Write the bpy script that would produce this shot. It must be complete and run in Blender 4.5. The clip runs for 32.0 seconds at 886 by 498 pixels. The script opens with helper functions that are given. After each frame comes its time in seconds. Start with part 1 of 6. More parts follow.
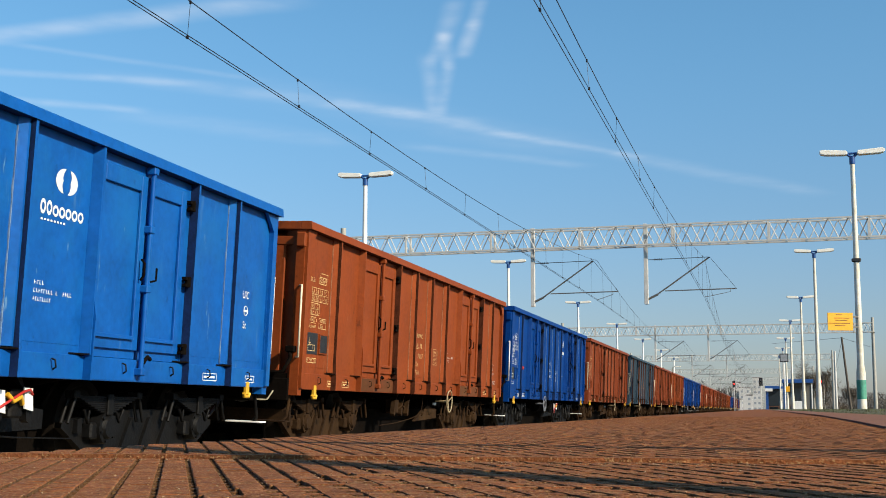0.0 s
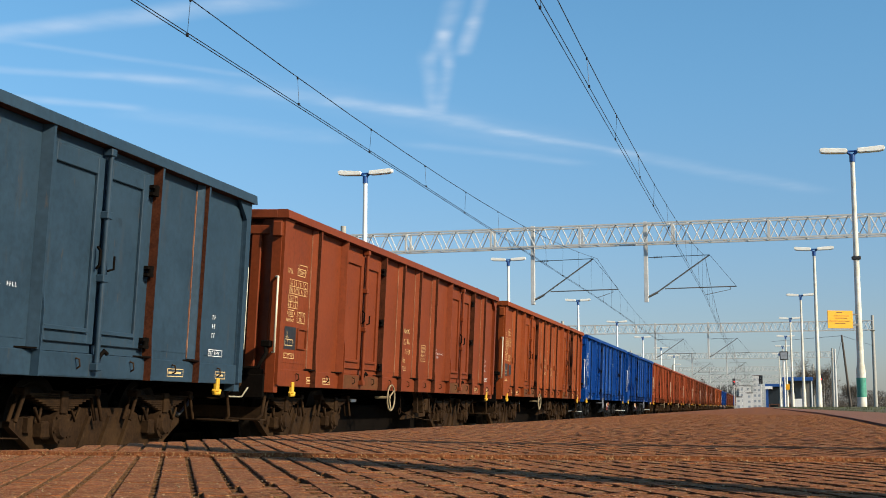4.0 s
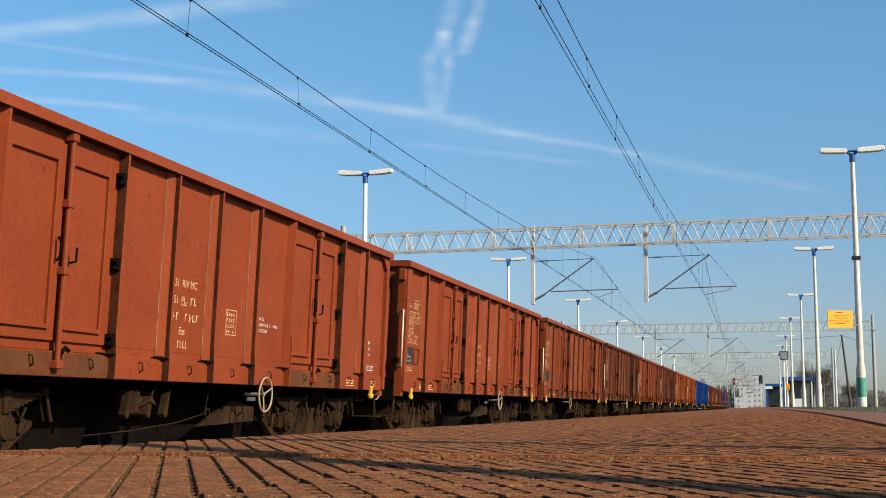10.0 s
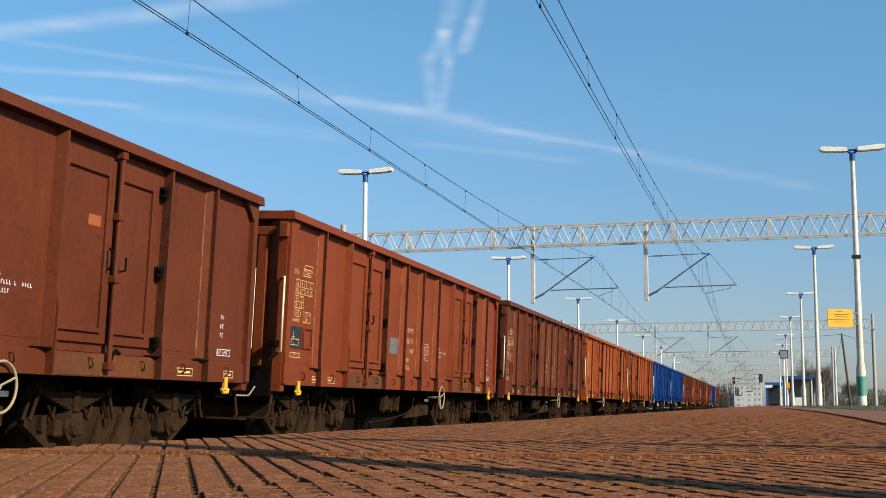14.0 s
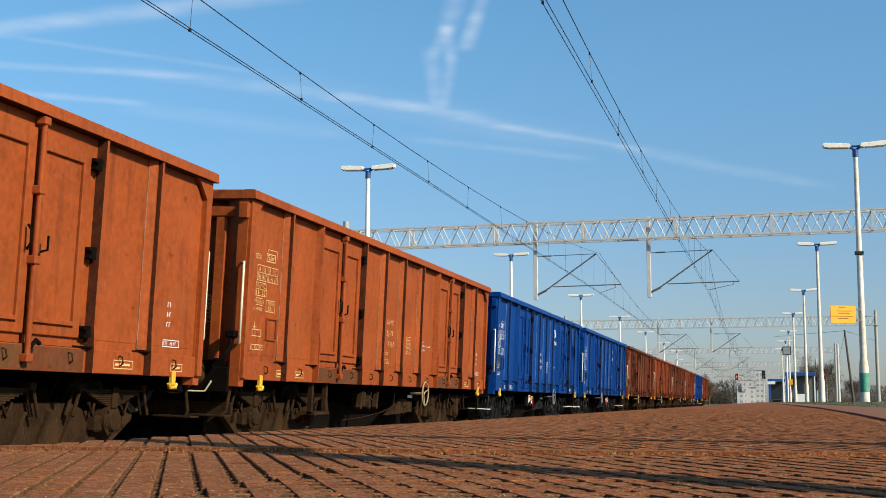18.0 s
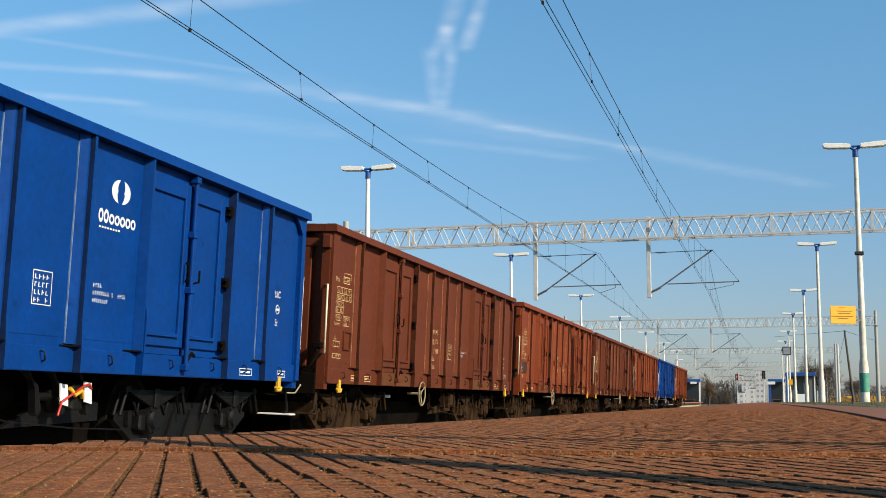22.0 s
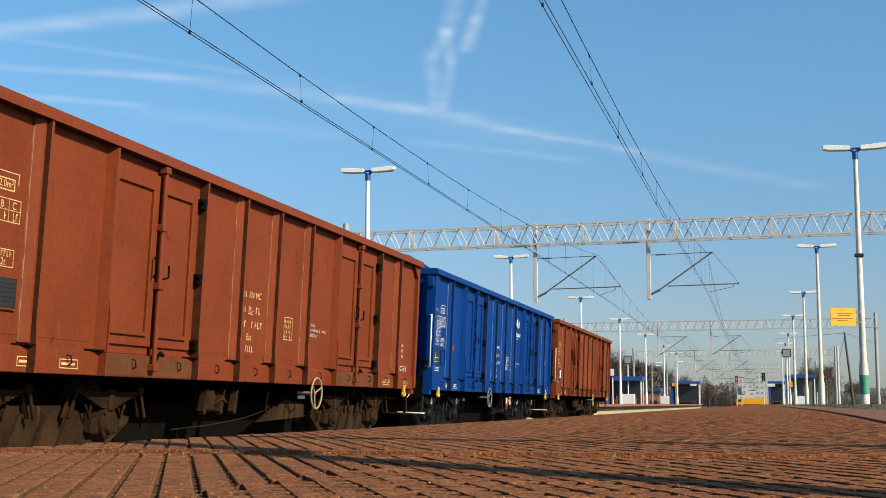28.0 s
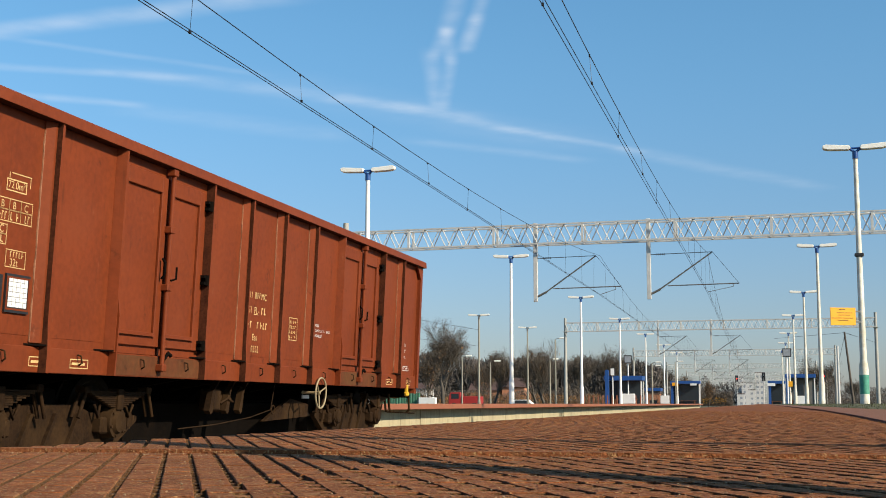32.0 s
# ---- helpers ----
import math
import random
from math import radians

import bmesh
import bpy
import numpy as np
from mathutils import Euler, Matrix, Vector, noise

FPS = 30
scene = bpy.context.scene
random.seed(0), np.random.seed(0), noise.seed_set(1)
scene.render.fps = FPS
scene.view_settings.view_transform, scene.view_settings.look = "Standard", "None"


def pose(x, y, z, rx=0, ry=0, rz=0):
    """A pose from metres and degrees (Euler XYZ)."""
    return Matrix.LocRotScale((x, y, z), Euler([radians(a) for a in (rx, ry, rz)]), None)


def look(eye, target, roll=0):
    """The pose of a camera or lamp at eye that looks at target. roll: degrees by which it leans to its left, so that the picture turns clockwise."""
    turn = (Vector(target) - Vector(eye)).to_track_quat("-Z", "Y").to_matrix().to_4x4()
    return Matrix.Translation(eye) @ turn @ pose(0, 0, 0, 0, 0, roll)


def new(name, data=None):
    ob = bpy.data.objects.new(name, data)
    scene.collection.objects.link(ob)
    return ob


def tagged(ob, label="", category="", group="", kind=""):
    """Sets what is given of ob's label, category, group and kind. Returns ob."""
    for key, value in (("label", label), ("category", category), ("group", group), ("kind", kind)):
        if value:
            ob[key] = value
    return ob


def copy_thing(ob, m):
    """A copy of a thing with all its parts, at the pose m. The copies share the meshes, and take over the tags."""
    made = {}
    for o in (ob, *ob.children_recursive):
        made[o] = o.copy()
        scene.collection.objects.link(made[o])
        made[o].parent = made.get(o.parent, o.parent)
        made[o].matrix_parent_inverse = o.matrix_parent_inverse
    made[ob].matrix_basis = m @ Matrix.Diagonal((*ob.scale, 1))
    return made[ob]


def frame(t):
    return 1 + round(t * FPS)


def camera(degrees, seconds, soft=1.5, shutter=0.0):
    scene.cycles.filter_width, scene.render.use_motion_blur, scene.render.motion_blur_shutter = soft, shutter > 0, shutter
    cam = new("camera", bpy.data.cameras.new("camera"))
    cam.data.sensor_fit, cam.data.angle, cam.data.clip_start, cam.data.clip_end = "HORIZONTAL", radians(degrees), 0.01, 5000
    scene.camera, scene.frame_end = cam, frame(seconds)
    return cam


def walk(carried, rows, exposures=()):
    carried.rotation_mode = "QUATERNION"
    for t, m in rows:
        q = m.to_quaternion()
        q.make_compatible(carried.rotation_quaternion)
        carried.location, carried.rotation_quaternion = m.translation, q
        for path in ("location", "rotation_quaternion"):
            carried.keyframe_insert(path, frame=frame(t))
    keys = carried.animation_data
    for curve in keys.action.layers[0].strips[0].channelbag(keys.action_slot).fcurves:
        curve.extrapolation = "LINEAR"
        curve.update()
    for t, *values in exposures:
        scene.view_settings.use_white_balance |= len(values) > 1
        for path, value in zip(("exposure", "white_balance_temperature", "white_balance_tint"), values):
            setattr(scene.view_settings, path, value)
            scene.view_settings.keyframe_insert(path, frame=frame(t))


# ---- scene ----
CAM = Vector((0.0, 0.0, 0.75))
cam = camera(39.3, 32.0, soft=0.95)
YAW, PITCH, LEAN, PX = 14.261, 7.213, 0.086, 57.3 / 2196


def aim(dx, dy):
    a, b = radians(YAW + dx * PX), radians(PITCH + dy * PX)
    return look(CAM, CAM + Vector((-math.sin(a) * math.cos(b), math.cos(a) * math.cos(b), math.sin(b))), LEAN)


SHIFT = [(0, 0, 4.5), (0.5, 0, 2.7), (1, 0, -1), (1.5, 0, 0), (2, 0, -0.6), (2.5, 0, 1.2), (3, 0, 1.3), (3.5, 0, 1),
         (5.5, 0, 0.4), (6.5, 0, 1), (7.5, 0, 0.3), (8.5, 0, 1.6), (9.5, 0, 1.2), (10.5, 0, 0), (12, 0, -0.2), (13, 0, 0),
         (14, 0, -1.7), (14.5, 5, -5), (15.3, 5, -8), (16.5, 4.8, -9.5), (17.5, 4.8, -7.9), (20, 4.8, -7.9), (21, 4.8, -7),
         (22, 4.8, -7.6), (23, 4.8, -8.4), (24, 4.8, -9.8), (24.5, 4.8, -9.6), (25, 4.8, -7.6), (25.5, 4.8, -6.2),
         (27.5, 3.7, -3.4), (28, 4.5, -3.9), (29, 4.4, -3.5), (30, 4.2, -3.6), (31, 4.5, -4.7), (32, 4.7, -4.6)]
walk(cam, [(t, aim(dx, dy)) for t, dx, dy in SHIFT])
scene.view_settings.exposure = 0.48

# ---- world, sun ----
SUN_AZ, SUN_EL = radians(112), radians(30)   # azimuth from +y towards +x
world = bpy.data.worlds.new("sky")
scene.world = world
world.use_nodes = True
wt = world.node_tree
wt.nodes.clear()


def wnode(kind, **kw):
    n = wt.nodes.new(kind)
    for k, v in kw.items():
        setattr(n, k, v)
    return n


def wmath(op, a, b=None, c=None):
    n = wnode("ShaderNodeMath", operation=op)
    for i, v in enumerate((a, b, c)):
        if v is None:
            continue
        if isinstance(v, (int, float)):
            n.inputs[i].default_value = v
        else:
            wt.links.new(v, n.inputs[i])
    return n.outputs[0]


def build_sky():
    sky = wnode("ShaderNodeTexSky", sky_type="NISHITA", sun_disc=False)
    sky.sun_elevation, sky.sun_rotation = SUN_EL, SUN_AZ
    sky.air_density, sky.dust_density, sky.ozone_density = 1.0, 0.6, 2.0
    co = wnode("ShaderNodeTexCoord").outputs["Generated"]
    sep = wnode("ShaderNodeSeparateXYZ")
    wt.links.new(co, sep.inputs[0])
    # flat sheet of high cloud: position on a plane far above
    up = wmath("MAXIMUM", sep.outputs[2], 0.02)
    px, py = wmath("DIVIDE", sep.outputs[0], up), wmath("DIVIDE", sep.outputs[1], up)
    comb = wnode("ShaderNodeCombineXYZ")
    wt.links.new(px, comb.inputs[0]), wt.links.new(py, comb.inputs[1])
    warp = wnode("ShaderNodeTexNoise")
    warp.inputs["Scale"].default_value, warp.inputs["Detail"].default_value = 1.6, 4
    wt.links.new(comb.outputs[0], warp.inputs["Vector"])
    fine = wnode("ShaderNodeTexNoise")
    fine.inputs["Scale"].default_value, fine.inputs["Detail"].default_value = 7, 6
    wt.links.new(comb.outputs[0], fine.inputs["Vector"])
    wob = wmath("MULTIPLY_ADD", warp.outputs["Fac"], 0.5, -0.25)
    total = None
    # trails on the sheet: (x0, y0, x1, y1, half width, strength)
    for x0, y0, x1, y1, wid, amp in TRAILS:
        L = math.hypot(x1 - x0, y1 - y0)
        ux, uy = (x1 - x0) / L, (y1 - y0) / L
        across = wmath("ADD", wmath("MULTIPLY", wmath("SUBTRACT", px, x0), -uy), wmath("MULTIPLY", wmath("SUBTRACT", py, y0), ux))
        along = wmath("ADD", wmath("MULTIPLY", wmath("SUBTRACT", px, x0), ux), wmath("MULTIPLY", wmath("SUBTRACT", py, y0), uy))
        across = wmath("ABSOLUTE", wmath("MULTIPLY_ADD", wob, wid * 1.6, across))
        body = wnode("ShaderNodeMapRange", interpolation_type="SMOOTHSTEP")
        wt.links.new(across, body.inputs[0])
        body.inputs[1].default_value, body.inputs[2].default_value = wid, 0.0
        body.inputs[3].default_value, body.inputs[4].default_value = 0.0, amp
        ends = wnode("ShaderNodeMapRange", interpolation_type="SMOOTHSTEP")
        wt.links.new(wmath("ABSOLUTE", wmath("SUBTRACT", along, L / 2)), ends.inputs[0])
        ends.inputs[1].default_value, ends.inputs[2].default_value = L / 2, L / 2 * 0.6
        ends.inputs[3].default_value, ends.inputs[4].default_value = 0.0, 1.0
        v = wmath("MULTIPLY", body.outputs[0], ends.outputs[0])
        total = v if total is None else wmath("ADD", total, v)
    rag = wnode("ShaderNodeMapRange", interpolation_type="SMOOTHSTEP")
    wt.links.new(fine.outputs["Fac"], rag.inputs[0])
    rag.inputs[1].default_value, rag.inputs[2].default_value, rag.inputs[3].default_value = 0.25, 0.75, 0.45
    total = wmath("MULTIPLY", total, rag.outputs[0])
    total = wmath("MINIMUM", total, 0.8)
    mix = wnode("ShaderNodeMix", data_type="RGBA")
    wt.links.new(total, mix.inputs[0])
    lift = wnode("ShaderNodeMapRange", interpolation_type="SMOOTHSTEP")
    wt.links.new(sep.outputs[2], lift.inputs[0])
    lift.inputs[1].default_value, lift.inputs[2].default_value = -0.02, 0.36
    hue = wnode("ShaderNodeMix", data_type="RGBA")
    wt.links.new(lift.outputs[0], hue.inputs[0])
    hue.inputs[6].default_value, hue.inputs[7].default_value = SKY_LOW, SKY_HIGH
    tint = wnode("ShaderNodeMix", data_type="RGBA", blend_type="MULTIPLY")
    tint.inputs[0].default_value = 1.0
    wt.links.new(hue.outputs[2], tint.inputs[7])
    wt.links.new(sky.outputs[0], tint.inputs[6])
    wt.links.new(tint.outputs[2], mix.inputs[6])
    mix.inputs[7].default_value = (9.0, 9.6, 10.4, 1)
    bg = wnode("ShaderNodeBackground")
    bg.inputs["Strength"].default_value = 0.069
    wt.links.new(mix.outputs[2], bg.inputs["Color"])
    out = wnode("ShaderNodeOutputWorld")
    wt.links.new(bg.outputs[0], out.inputs["Surface"])


SKY_LOW, SKY_HIGH = (0.84, 0.885, 1.11, 1), (0.98, 1.54, 1.68, 1)
TRAILS = [(-0.686, 2.849, -0.827, 3.233, 0.041, 0.19), (-0.774, 3.090, -0.919, 3.445, 0.034, 0.19), (-0.784, 3.089, -0.876, 3.514, 0.031, 0.17),
          (-0.819, 3.295, -1.054, 4.117, 0.031, 0.19), (-0.881, 3.268, -1.070, 4.096, 0.039, 0.19), (-0.625, 2.860, -0.725, 3.148, 0.029, 0.22),
          (-0.679, 3.017, -0.814, 3.404, 0.036, 0.29), (-2.306, 2.897, -1.000, 2.763, 0.099, 0.30), (-2.050, 2.871, -1.412, 3.507, 0.046, 0.12),
          (-2.383, 3.084, -1.568, 3.507, 0.069, 0.19), (-1.981, 3.221, -1.019, 4.090, 0.116, 0.12), (-2.424, 3.426, -1.962, 3.754, 0.079, 0.21),
          (-1.420, 3.725, -0.905, 4.231, 0.112, 0.14), (-1.287, 3.825, -0.669, 4.640, 0.096, 0.14), (-0.972, 4.261, -0.397, 4.970, 0.066, 0.18),
          (-0.618, 4.667, 0.368, 6.107, 0.135, 0.11), (-2.158, 3.689, -1.440, 4.459, 0.181, 0.09), (-1.340, 4.424, -0.621, 5.119, 0.109, 0.11),
          (-1.673, 3.310, -0.516, 4.912, 0.277, 0.07)]
build_sky()
sun = new("sun", bpy.data.lights.new("sun", "SUN"))
sun.data.energy, sun.data.angle, sun.data.color = 5.0, radians(0.53), (1.0, 0.86, 0.66)
SUN_DIR = Vector((math.sin(SUN_AZ) * math.cos(SUN_EL), math.cos(SUN_AZ) * math.cos(SUN_EL), math.sin(SUN_EL)))
sun.matrix_world = look(SUN_DIR * 50, (0, 0, 0))


# ---- materials ----
TONE_SCALE = 0.68     # one even factor on base colours; with the raised exposure it deepens shadows


def toned(c, k=TONE_SCALE):
    return (c[0] * k, c[1] * k, c[2] * k)


def surface(name, base, rough=0.6, metal=0.0, vary=0.25, scale=3.0, fine=40.0, bump=0.15, dirt=None, dirt_amount=0.0,
            streak=0.0, rand=0.0, spec=0.5, island=False, blotch=None):
    base, dirt = toned(base), dirt and toned(dirt)
    blotch = blotch and [toned(c) for c in blotch]
    m = bpy.data.materials.new(name)
    m.use_nodes = True
    nt = m.node_tree
    bs = nt.nodes["Principled BSDF"]
    N, link = nt.nodes.new, nt.links.new
    co = N("ShaderNodeTexCoord")
    n1, n2 = N("ShaderNodeTexNoise"), N("ShaderNodeTexNoise")
    for n, s, d in ((n1, scale, 5), (n2, fine, 4)):
        n.inputs["Scale"].default_value, n.inputs["Detail"].default_value = s, d
        link(co.outputs["Object"], n.inputs["Vector"])
    add = N("ShaderNodeMath"); add.operation = "ADD"
    link(n1.outputs["Fac"], add.inputs[0]), link(n2.outputs["Fac"], add.inputs[1])
    rng = N("ShaderNodeMapRange")
    rng.inputs[1].default_value, rng.inputs[2].default_value = 0.65, 1.35
    rng.inputs[3].default_value, rng.inputs[4].default_value = 1 - vary, 1 + vary
    link(add.outputs[0], rng.inputs[0])
    val = rng.outputs[0]
    if rand or island:
        src = N("ShaderNodeNewGeometry").outputs["Random Per Island"] if island else N("ShaderNodeObjectInfo").outputs["Random"]
        r2 = N("ShaderNodeMapRange")
        r2.inputs[3].default_value, r2.inputs[4].default_value = 1 - (rand or 0.2), 1 + (rand or 0.2)
        link(src, r2.inputs[0])
        mu = N("ShaderNodeMath"); mu.operation = "MULTIPLY"
        link(val, mu.inputs[0]), link(r2.outputs[0], mu.inputs[1])
        val = mu.outputs[0]
    hsv = N("ShaderNodeHueSaturation")
    hsv.inputs["Color"].default_value = (*base, 1)
    link(val, hsv.inputs["Value"])
    col = hsv.outputs[0]
    if dirt:
        st = N("ShaderNodeMapping")
        st.inputs["Scale"].default_value = (1, 1, 0.12) if streak else (1, 1, 1)
        link(co.outputs["Object"], st.inputs["Vector"])
        n3 = N("ShaderNodeTexNoise")
        n3.inputs["Scale"].default_value, n3.inputs["Detail"].default_value = (9.0 if streak else 2.2), 6
        n3.inputs["Roughness"].default_value = 0.65
        link(st.outputs[0], n3.inputs["Vector"])
        fm = N("ShaderNodeMapRange")
        fm.inputs[1].default_value, fm.inputs[2].default_value = 0.72 - 0.35 * dirt_amount, 0.80
        fm.inputs[4].default_value = 0.85
        link(n3.outputs["Fac"], fm.inputs[0])
        mx = N("ShaderNodeMix"); mx.data_type = "RGBA"
        link(fm.outputs[0], mx.inputs[0]), link(col, mx.inputs[6])
        mx.inputs[7].default_value = (*dirt, 1)
        col = mx.outputs[2]
    if blotch:
        # faded and scuffed patches, and short upright scratches
        for size, sc, lo, hi, amt, tone in ((1.1, (1, 1, 1), 0.50, 0.70, 0.55, blotch[0]), (14.0, (1, 1, 0.22), 0.66, 0.74, 0.7, blotch[1]), (5.0, (1, 1, 1), 0.64, 0.72, 0.75, blotch[2])):
            mp = N("ShaderNodeMapping")
            mp.inputs["Scale"].default_value = sc
            r = N("ShaderNodeVectorMath")
            r.operation = "ADD"
            oi = N("ShaderNodeObjectInfo")
            mul = N("ShaderNodeMath")
            mul.operation = "MULTIPLY"
            mul.inputs[1].default_value = 37.0
            link(oi.outputs["Random"], mul.inputs[0])
            link(co.outputs["Object"], r.inputs[0]), link(mul.outputs[0], r.inputs[1])
            link(r.outputs[0], mp.inputs["Vector"])
            nb = N("ShaderNodeTexNoise")
            nb.inputs["Scale"].default_value, nb.inputs["Detail"].default_value, nb.inputs["Roughness"].default_value = size, 7, 0.62
            link(mp.outputs[0], nb.inputs["Vector"])
            fb = N("ShaderNodeMapRange")
            fb.inputs[1].default_value, fb.inputs[2].default_value, fb.inputs[4].default_value = lo, hi, amt
            link(nb.outputs["Fac"], fb.inputs[0])
            mb = N("ShaderNodeMix")
            mb.data_type = "RGBA"
            link(fb.outputs[0], mb.inputs[0]), link(col, mb.inputs[6])
            mb.inputs[7].default_value = (*tone, 1)
            col = mb.outputs[2]
    link(col, bs.inputs["Base Color"])
    rr = N("ShaderNodeMapRange")
    rr.inputs[3].default_value, rr.inputs[4].default_value = max(rough - 0.12, 0.05), min(rough + 0.12, 1)
    link(n1.outputs["Fac"], rr.inputs[0])
    link(rr.outputs[0], bs.inputs["Roughness"])
    bs.inputs["Metallic"].default_value = metal
    bs.inputs["Specular IOR Level"].default_value = spec
    if bump:
        bp = N("ShaderNodeBump")
        bp.inputs["Strength"].default_value, bp.inputs["Distance"].default_value = bump, 0.01
        link(n2.outputs["Fac"], bp.inputs["Height"]), link(bp.outputs[0], bs.inputs["Normal"])
    return m


def glow(name, color, strength):
    m = bpy.data.materials.new(name)
    m.use_nodes = True
    bs = m.node_tree.nodes["Principled BSDF"]
    bs.inputs["Base Color"].default_value = (*color, 1)
    bs.inputs["Emission Color"].default_value, bs.inputs["Emission Strength"].default_value = (*color, 1), strength
    return m


def paving(name, base, grain, pit, size=1.0):
    """Worn concrete at true scale in the world: broad stains, sandy grains and dark pits."""
    base, grain, pit = toned(base, 0.81), toned(grain, 0.86), toned(pit, 0.81)
    m = bpy.data.materials.new(name)
    m.use_nodes = True
    nt = m.node_tree
    bs = nt.nodes["Principled BSDF"]
    N, link = nt.nodes.new, nt.links.new
    pos = N("ShaderNodeNewGeometry").outputs["Position"]

    def tex(scale, detail, rough=0.6):
        n = N("ShaderNodeTexNoise")
        n.inputs["Scale"].default_value, n.inputs["Detail"].default_value, n.inputs["Roughness"].default_value = scale * size, detail, rough
        link(pos, n.inputs["Vector"])
        return n.outputs["Fac"]

    def ramp(src, lo, hi, a, b):
        r = N("ShaderNodeMapRange")
        for i, v in enumerate((lo, hi, a, b)):
            r.inputs[i + 1].default_value = v
        link(src, r.inputs[0])
        return r.outputs[0]

    hsv = N("ShaderNodeHueSaturation")
    hsv.inputs["Color"].default_value = (*base, 1)
    mul = N("ShaderNodeMath")
    mul.operation = "MULTIPLY"
    link(ramp(tex(16, 6), 0.3, 0.7, 0.75, 1.25), mul.inputs[0]), link(ramp(tex(130, 4), 0.32, 0.68, 0.62, 1.38), mul.inputs[1])
    link(mul.outputs[0], hsv.inputs["Value"])
    col = hsv.outputs[0]
    for src, lo, hi, amt, tone in ((tex(330, 3), 0.55, 0.66, 0.85, grain), (tex(240, 3), 0.44, 0.30, 0.8, pit), (tex(34, 5), 0.58, 0.72, 0.45, grain)):
        mx = N("ShaderNodeMix")
        mx.data_type = "RGBA"
        link(ramp(src, lo, hi, 0.0, amt), mx.inputs[0]), link(col, mx.inputs[6])
        mx.inputs[7].default_value = (*tone, 1)
        col = mx.outputs[2]
    link(col, bs.inputs["Base Color"])
    bs.inputs["Roughness"].default_value, bs.inputs["Specular IOR Level"].default_value = 0.93, 0.15
    bp = N("ShaderNodeBump")
    bp.inputs["Strength"].default_value, bp.inputs["Distance"].default_value = 0.9, 0.004 / size
    link(tex(300, 4), bp.inputs["Height"]), link(bp.outputs[0], bs.inputs["Normal"])
    return m


PAINT = {
    "bright_blue": surface("bright_blue_paint", (0.004, 0.108, 0.44), 0.40, vary=0.22, scale=2.2, fine=14, bump=0.05, dirt=(0.10, 0.24, 0.46), dirt_amount=0.25, streak=1, blotch=((0.010, 0.17, 0.50), (0.16, 0.34, 0.55), (0.004, 0.060, 0.25)), spec=0.2),
    "blue": surface("blue_paint", (0.0015, 0.048, 0.250), 0.5, vary=0.2, scale=2.0, fine=16, bump=0.05, dirt=(0.03, 0.05, 0.11), dirt_amount=0.25, streak=1, blotch=((0.004, 0.046, 0.21), (0.02, 0.07, 0.21), (0.002, 0.020, 0.10)), spec=0.09),
    "slate": surface("slate_blue_paint", (0.026, 0.055, 0.085), 0.6, vary=0.25, scale=2.0, fine=16, bump=0.08, dirt=(0.07, 0.06, 0.05), dirt_amount=0.35, streak=1, blotch=((0.035, 0.068, 0.10), (0.10, 0.07, 0.05), (0.018, 0.035, 0.052)), spec=0.25),
    "orange": surface("orange_brown_paint", (0.275, 0.0567, 0.0120), 0.6, vary=0.22, scale=1.6, fine=18, bump=0.08, dirt=(0.100, 0.0252, 0.0080), dirt_amount=0.4, streak=1, blotch=((0.310, 0.0765, 0.0208), (0.360, 0.1620, 0.0800), (0.130, 0.0306, 0.0088)), spec=0.14),
    "faded": surface("faded_orange_paint", (0.345, 0.075, 0.016), 0.65, vary=0.28, scale=1.4, fine=16, bump=0.1, dirt=(0.110, 0.0279, 0.0088), dirt_amount=0.55, streak=1, blotch=((0.370, 0.0945, 0.0240), (0.420, 0.1980, 0.0960), (0.100, 0.0252, 0.0080)), spec=0.14),
    "brown": surface("red_brown_paint", (0.220, 0.0450, 0.0128), 0.58, vary=0.2, scale=1.6, fine=18, bump=0.08, dirt=(0.085, 0.0216, 0.0080), dirt_amount=0.35, streak=1, blotch=((0.250, 0.0594, 0.0208), (0.300, 0.1170, 0.0600), (0.110, 0.0252, 0.0088)), spec=0.14),
    "red": surface("oxide_red_paint", (0.280, 0.0522, 0.0144), 0.6, vary=0.18, scale=1.8, fine=18, bump=0.08, dirt=(0.110, 0.0252, 0.0088), dirt_amount=0.3, streak=1, blotch=((0.310, 0.0675, 0.0240), (0.360, 0.1530, 0.0800), (0.150, 0.0306, 0.0104)), spec=0.14),
    "dark": surface("dark_brown_paint", (0.135, 0.0324, 0.0120), 0.62, vary=0.22, scale=1.6, fine=18, bump=0.08, dirt=(0.055, 0.0162, 0.0072), dirt_amount=0.4, streak=1, blotch=((0.160, 0.0414, 0.0176), (0.210, 0.0810, 0.0400), (0.075, 0.0198, 0.0080)), spec=0.14),
}
M_SILL = surface("dusty_sill_paint", (0.155, 0.047, 0.017), 0.75, vary=0.35, scale=1.8, fine=18, bump=0.15, dirt=(0.12, 0.064, 0.024), dirt_amount=0.8, spec=0.15,
                 blotch=((0.085, 0.036, 0.014), (0.24, 0.12, 0.05), (0.030, 0.014, 0.007)))
M_EDGE = surface("worn_paint_edge", (0.44, 0.21, 0.11), 0.6, vary=0.5, scale=12, fine=60, bump=0, dirt=(0.20, 0.05, 0.016), dirt_amount=0.9, blotch=((0.20, 0.05, 0.016), (0.55, 0.33, 0.20), (0.17, 0.04, 0.014)))
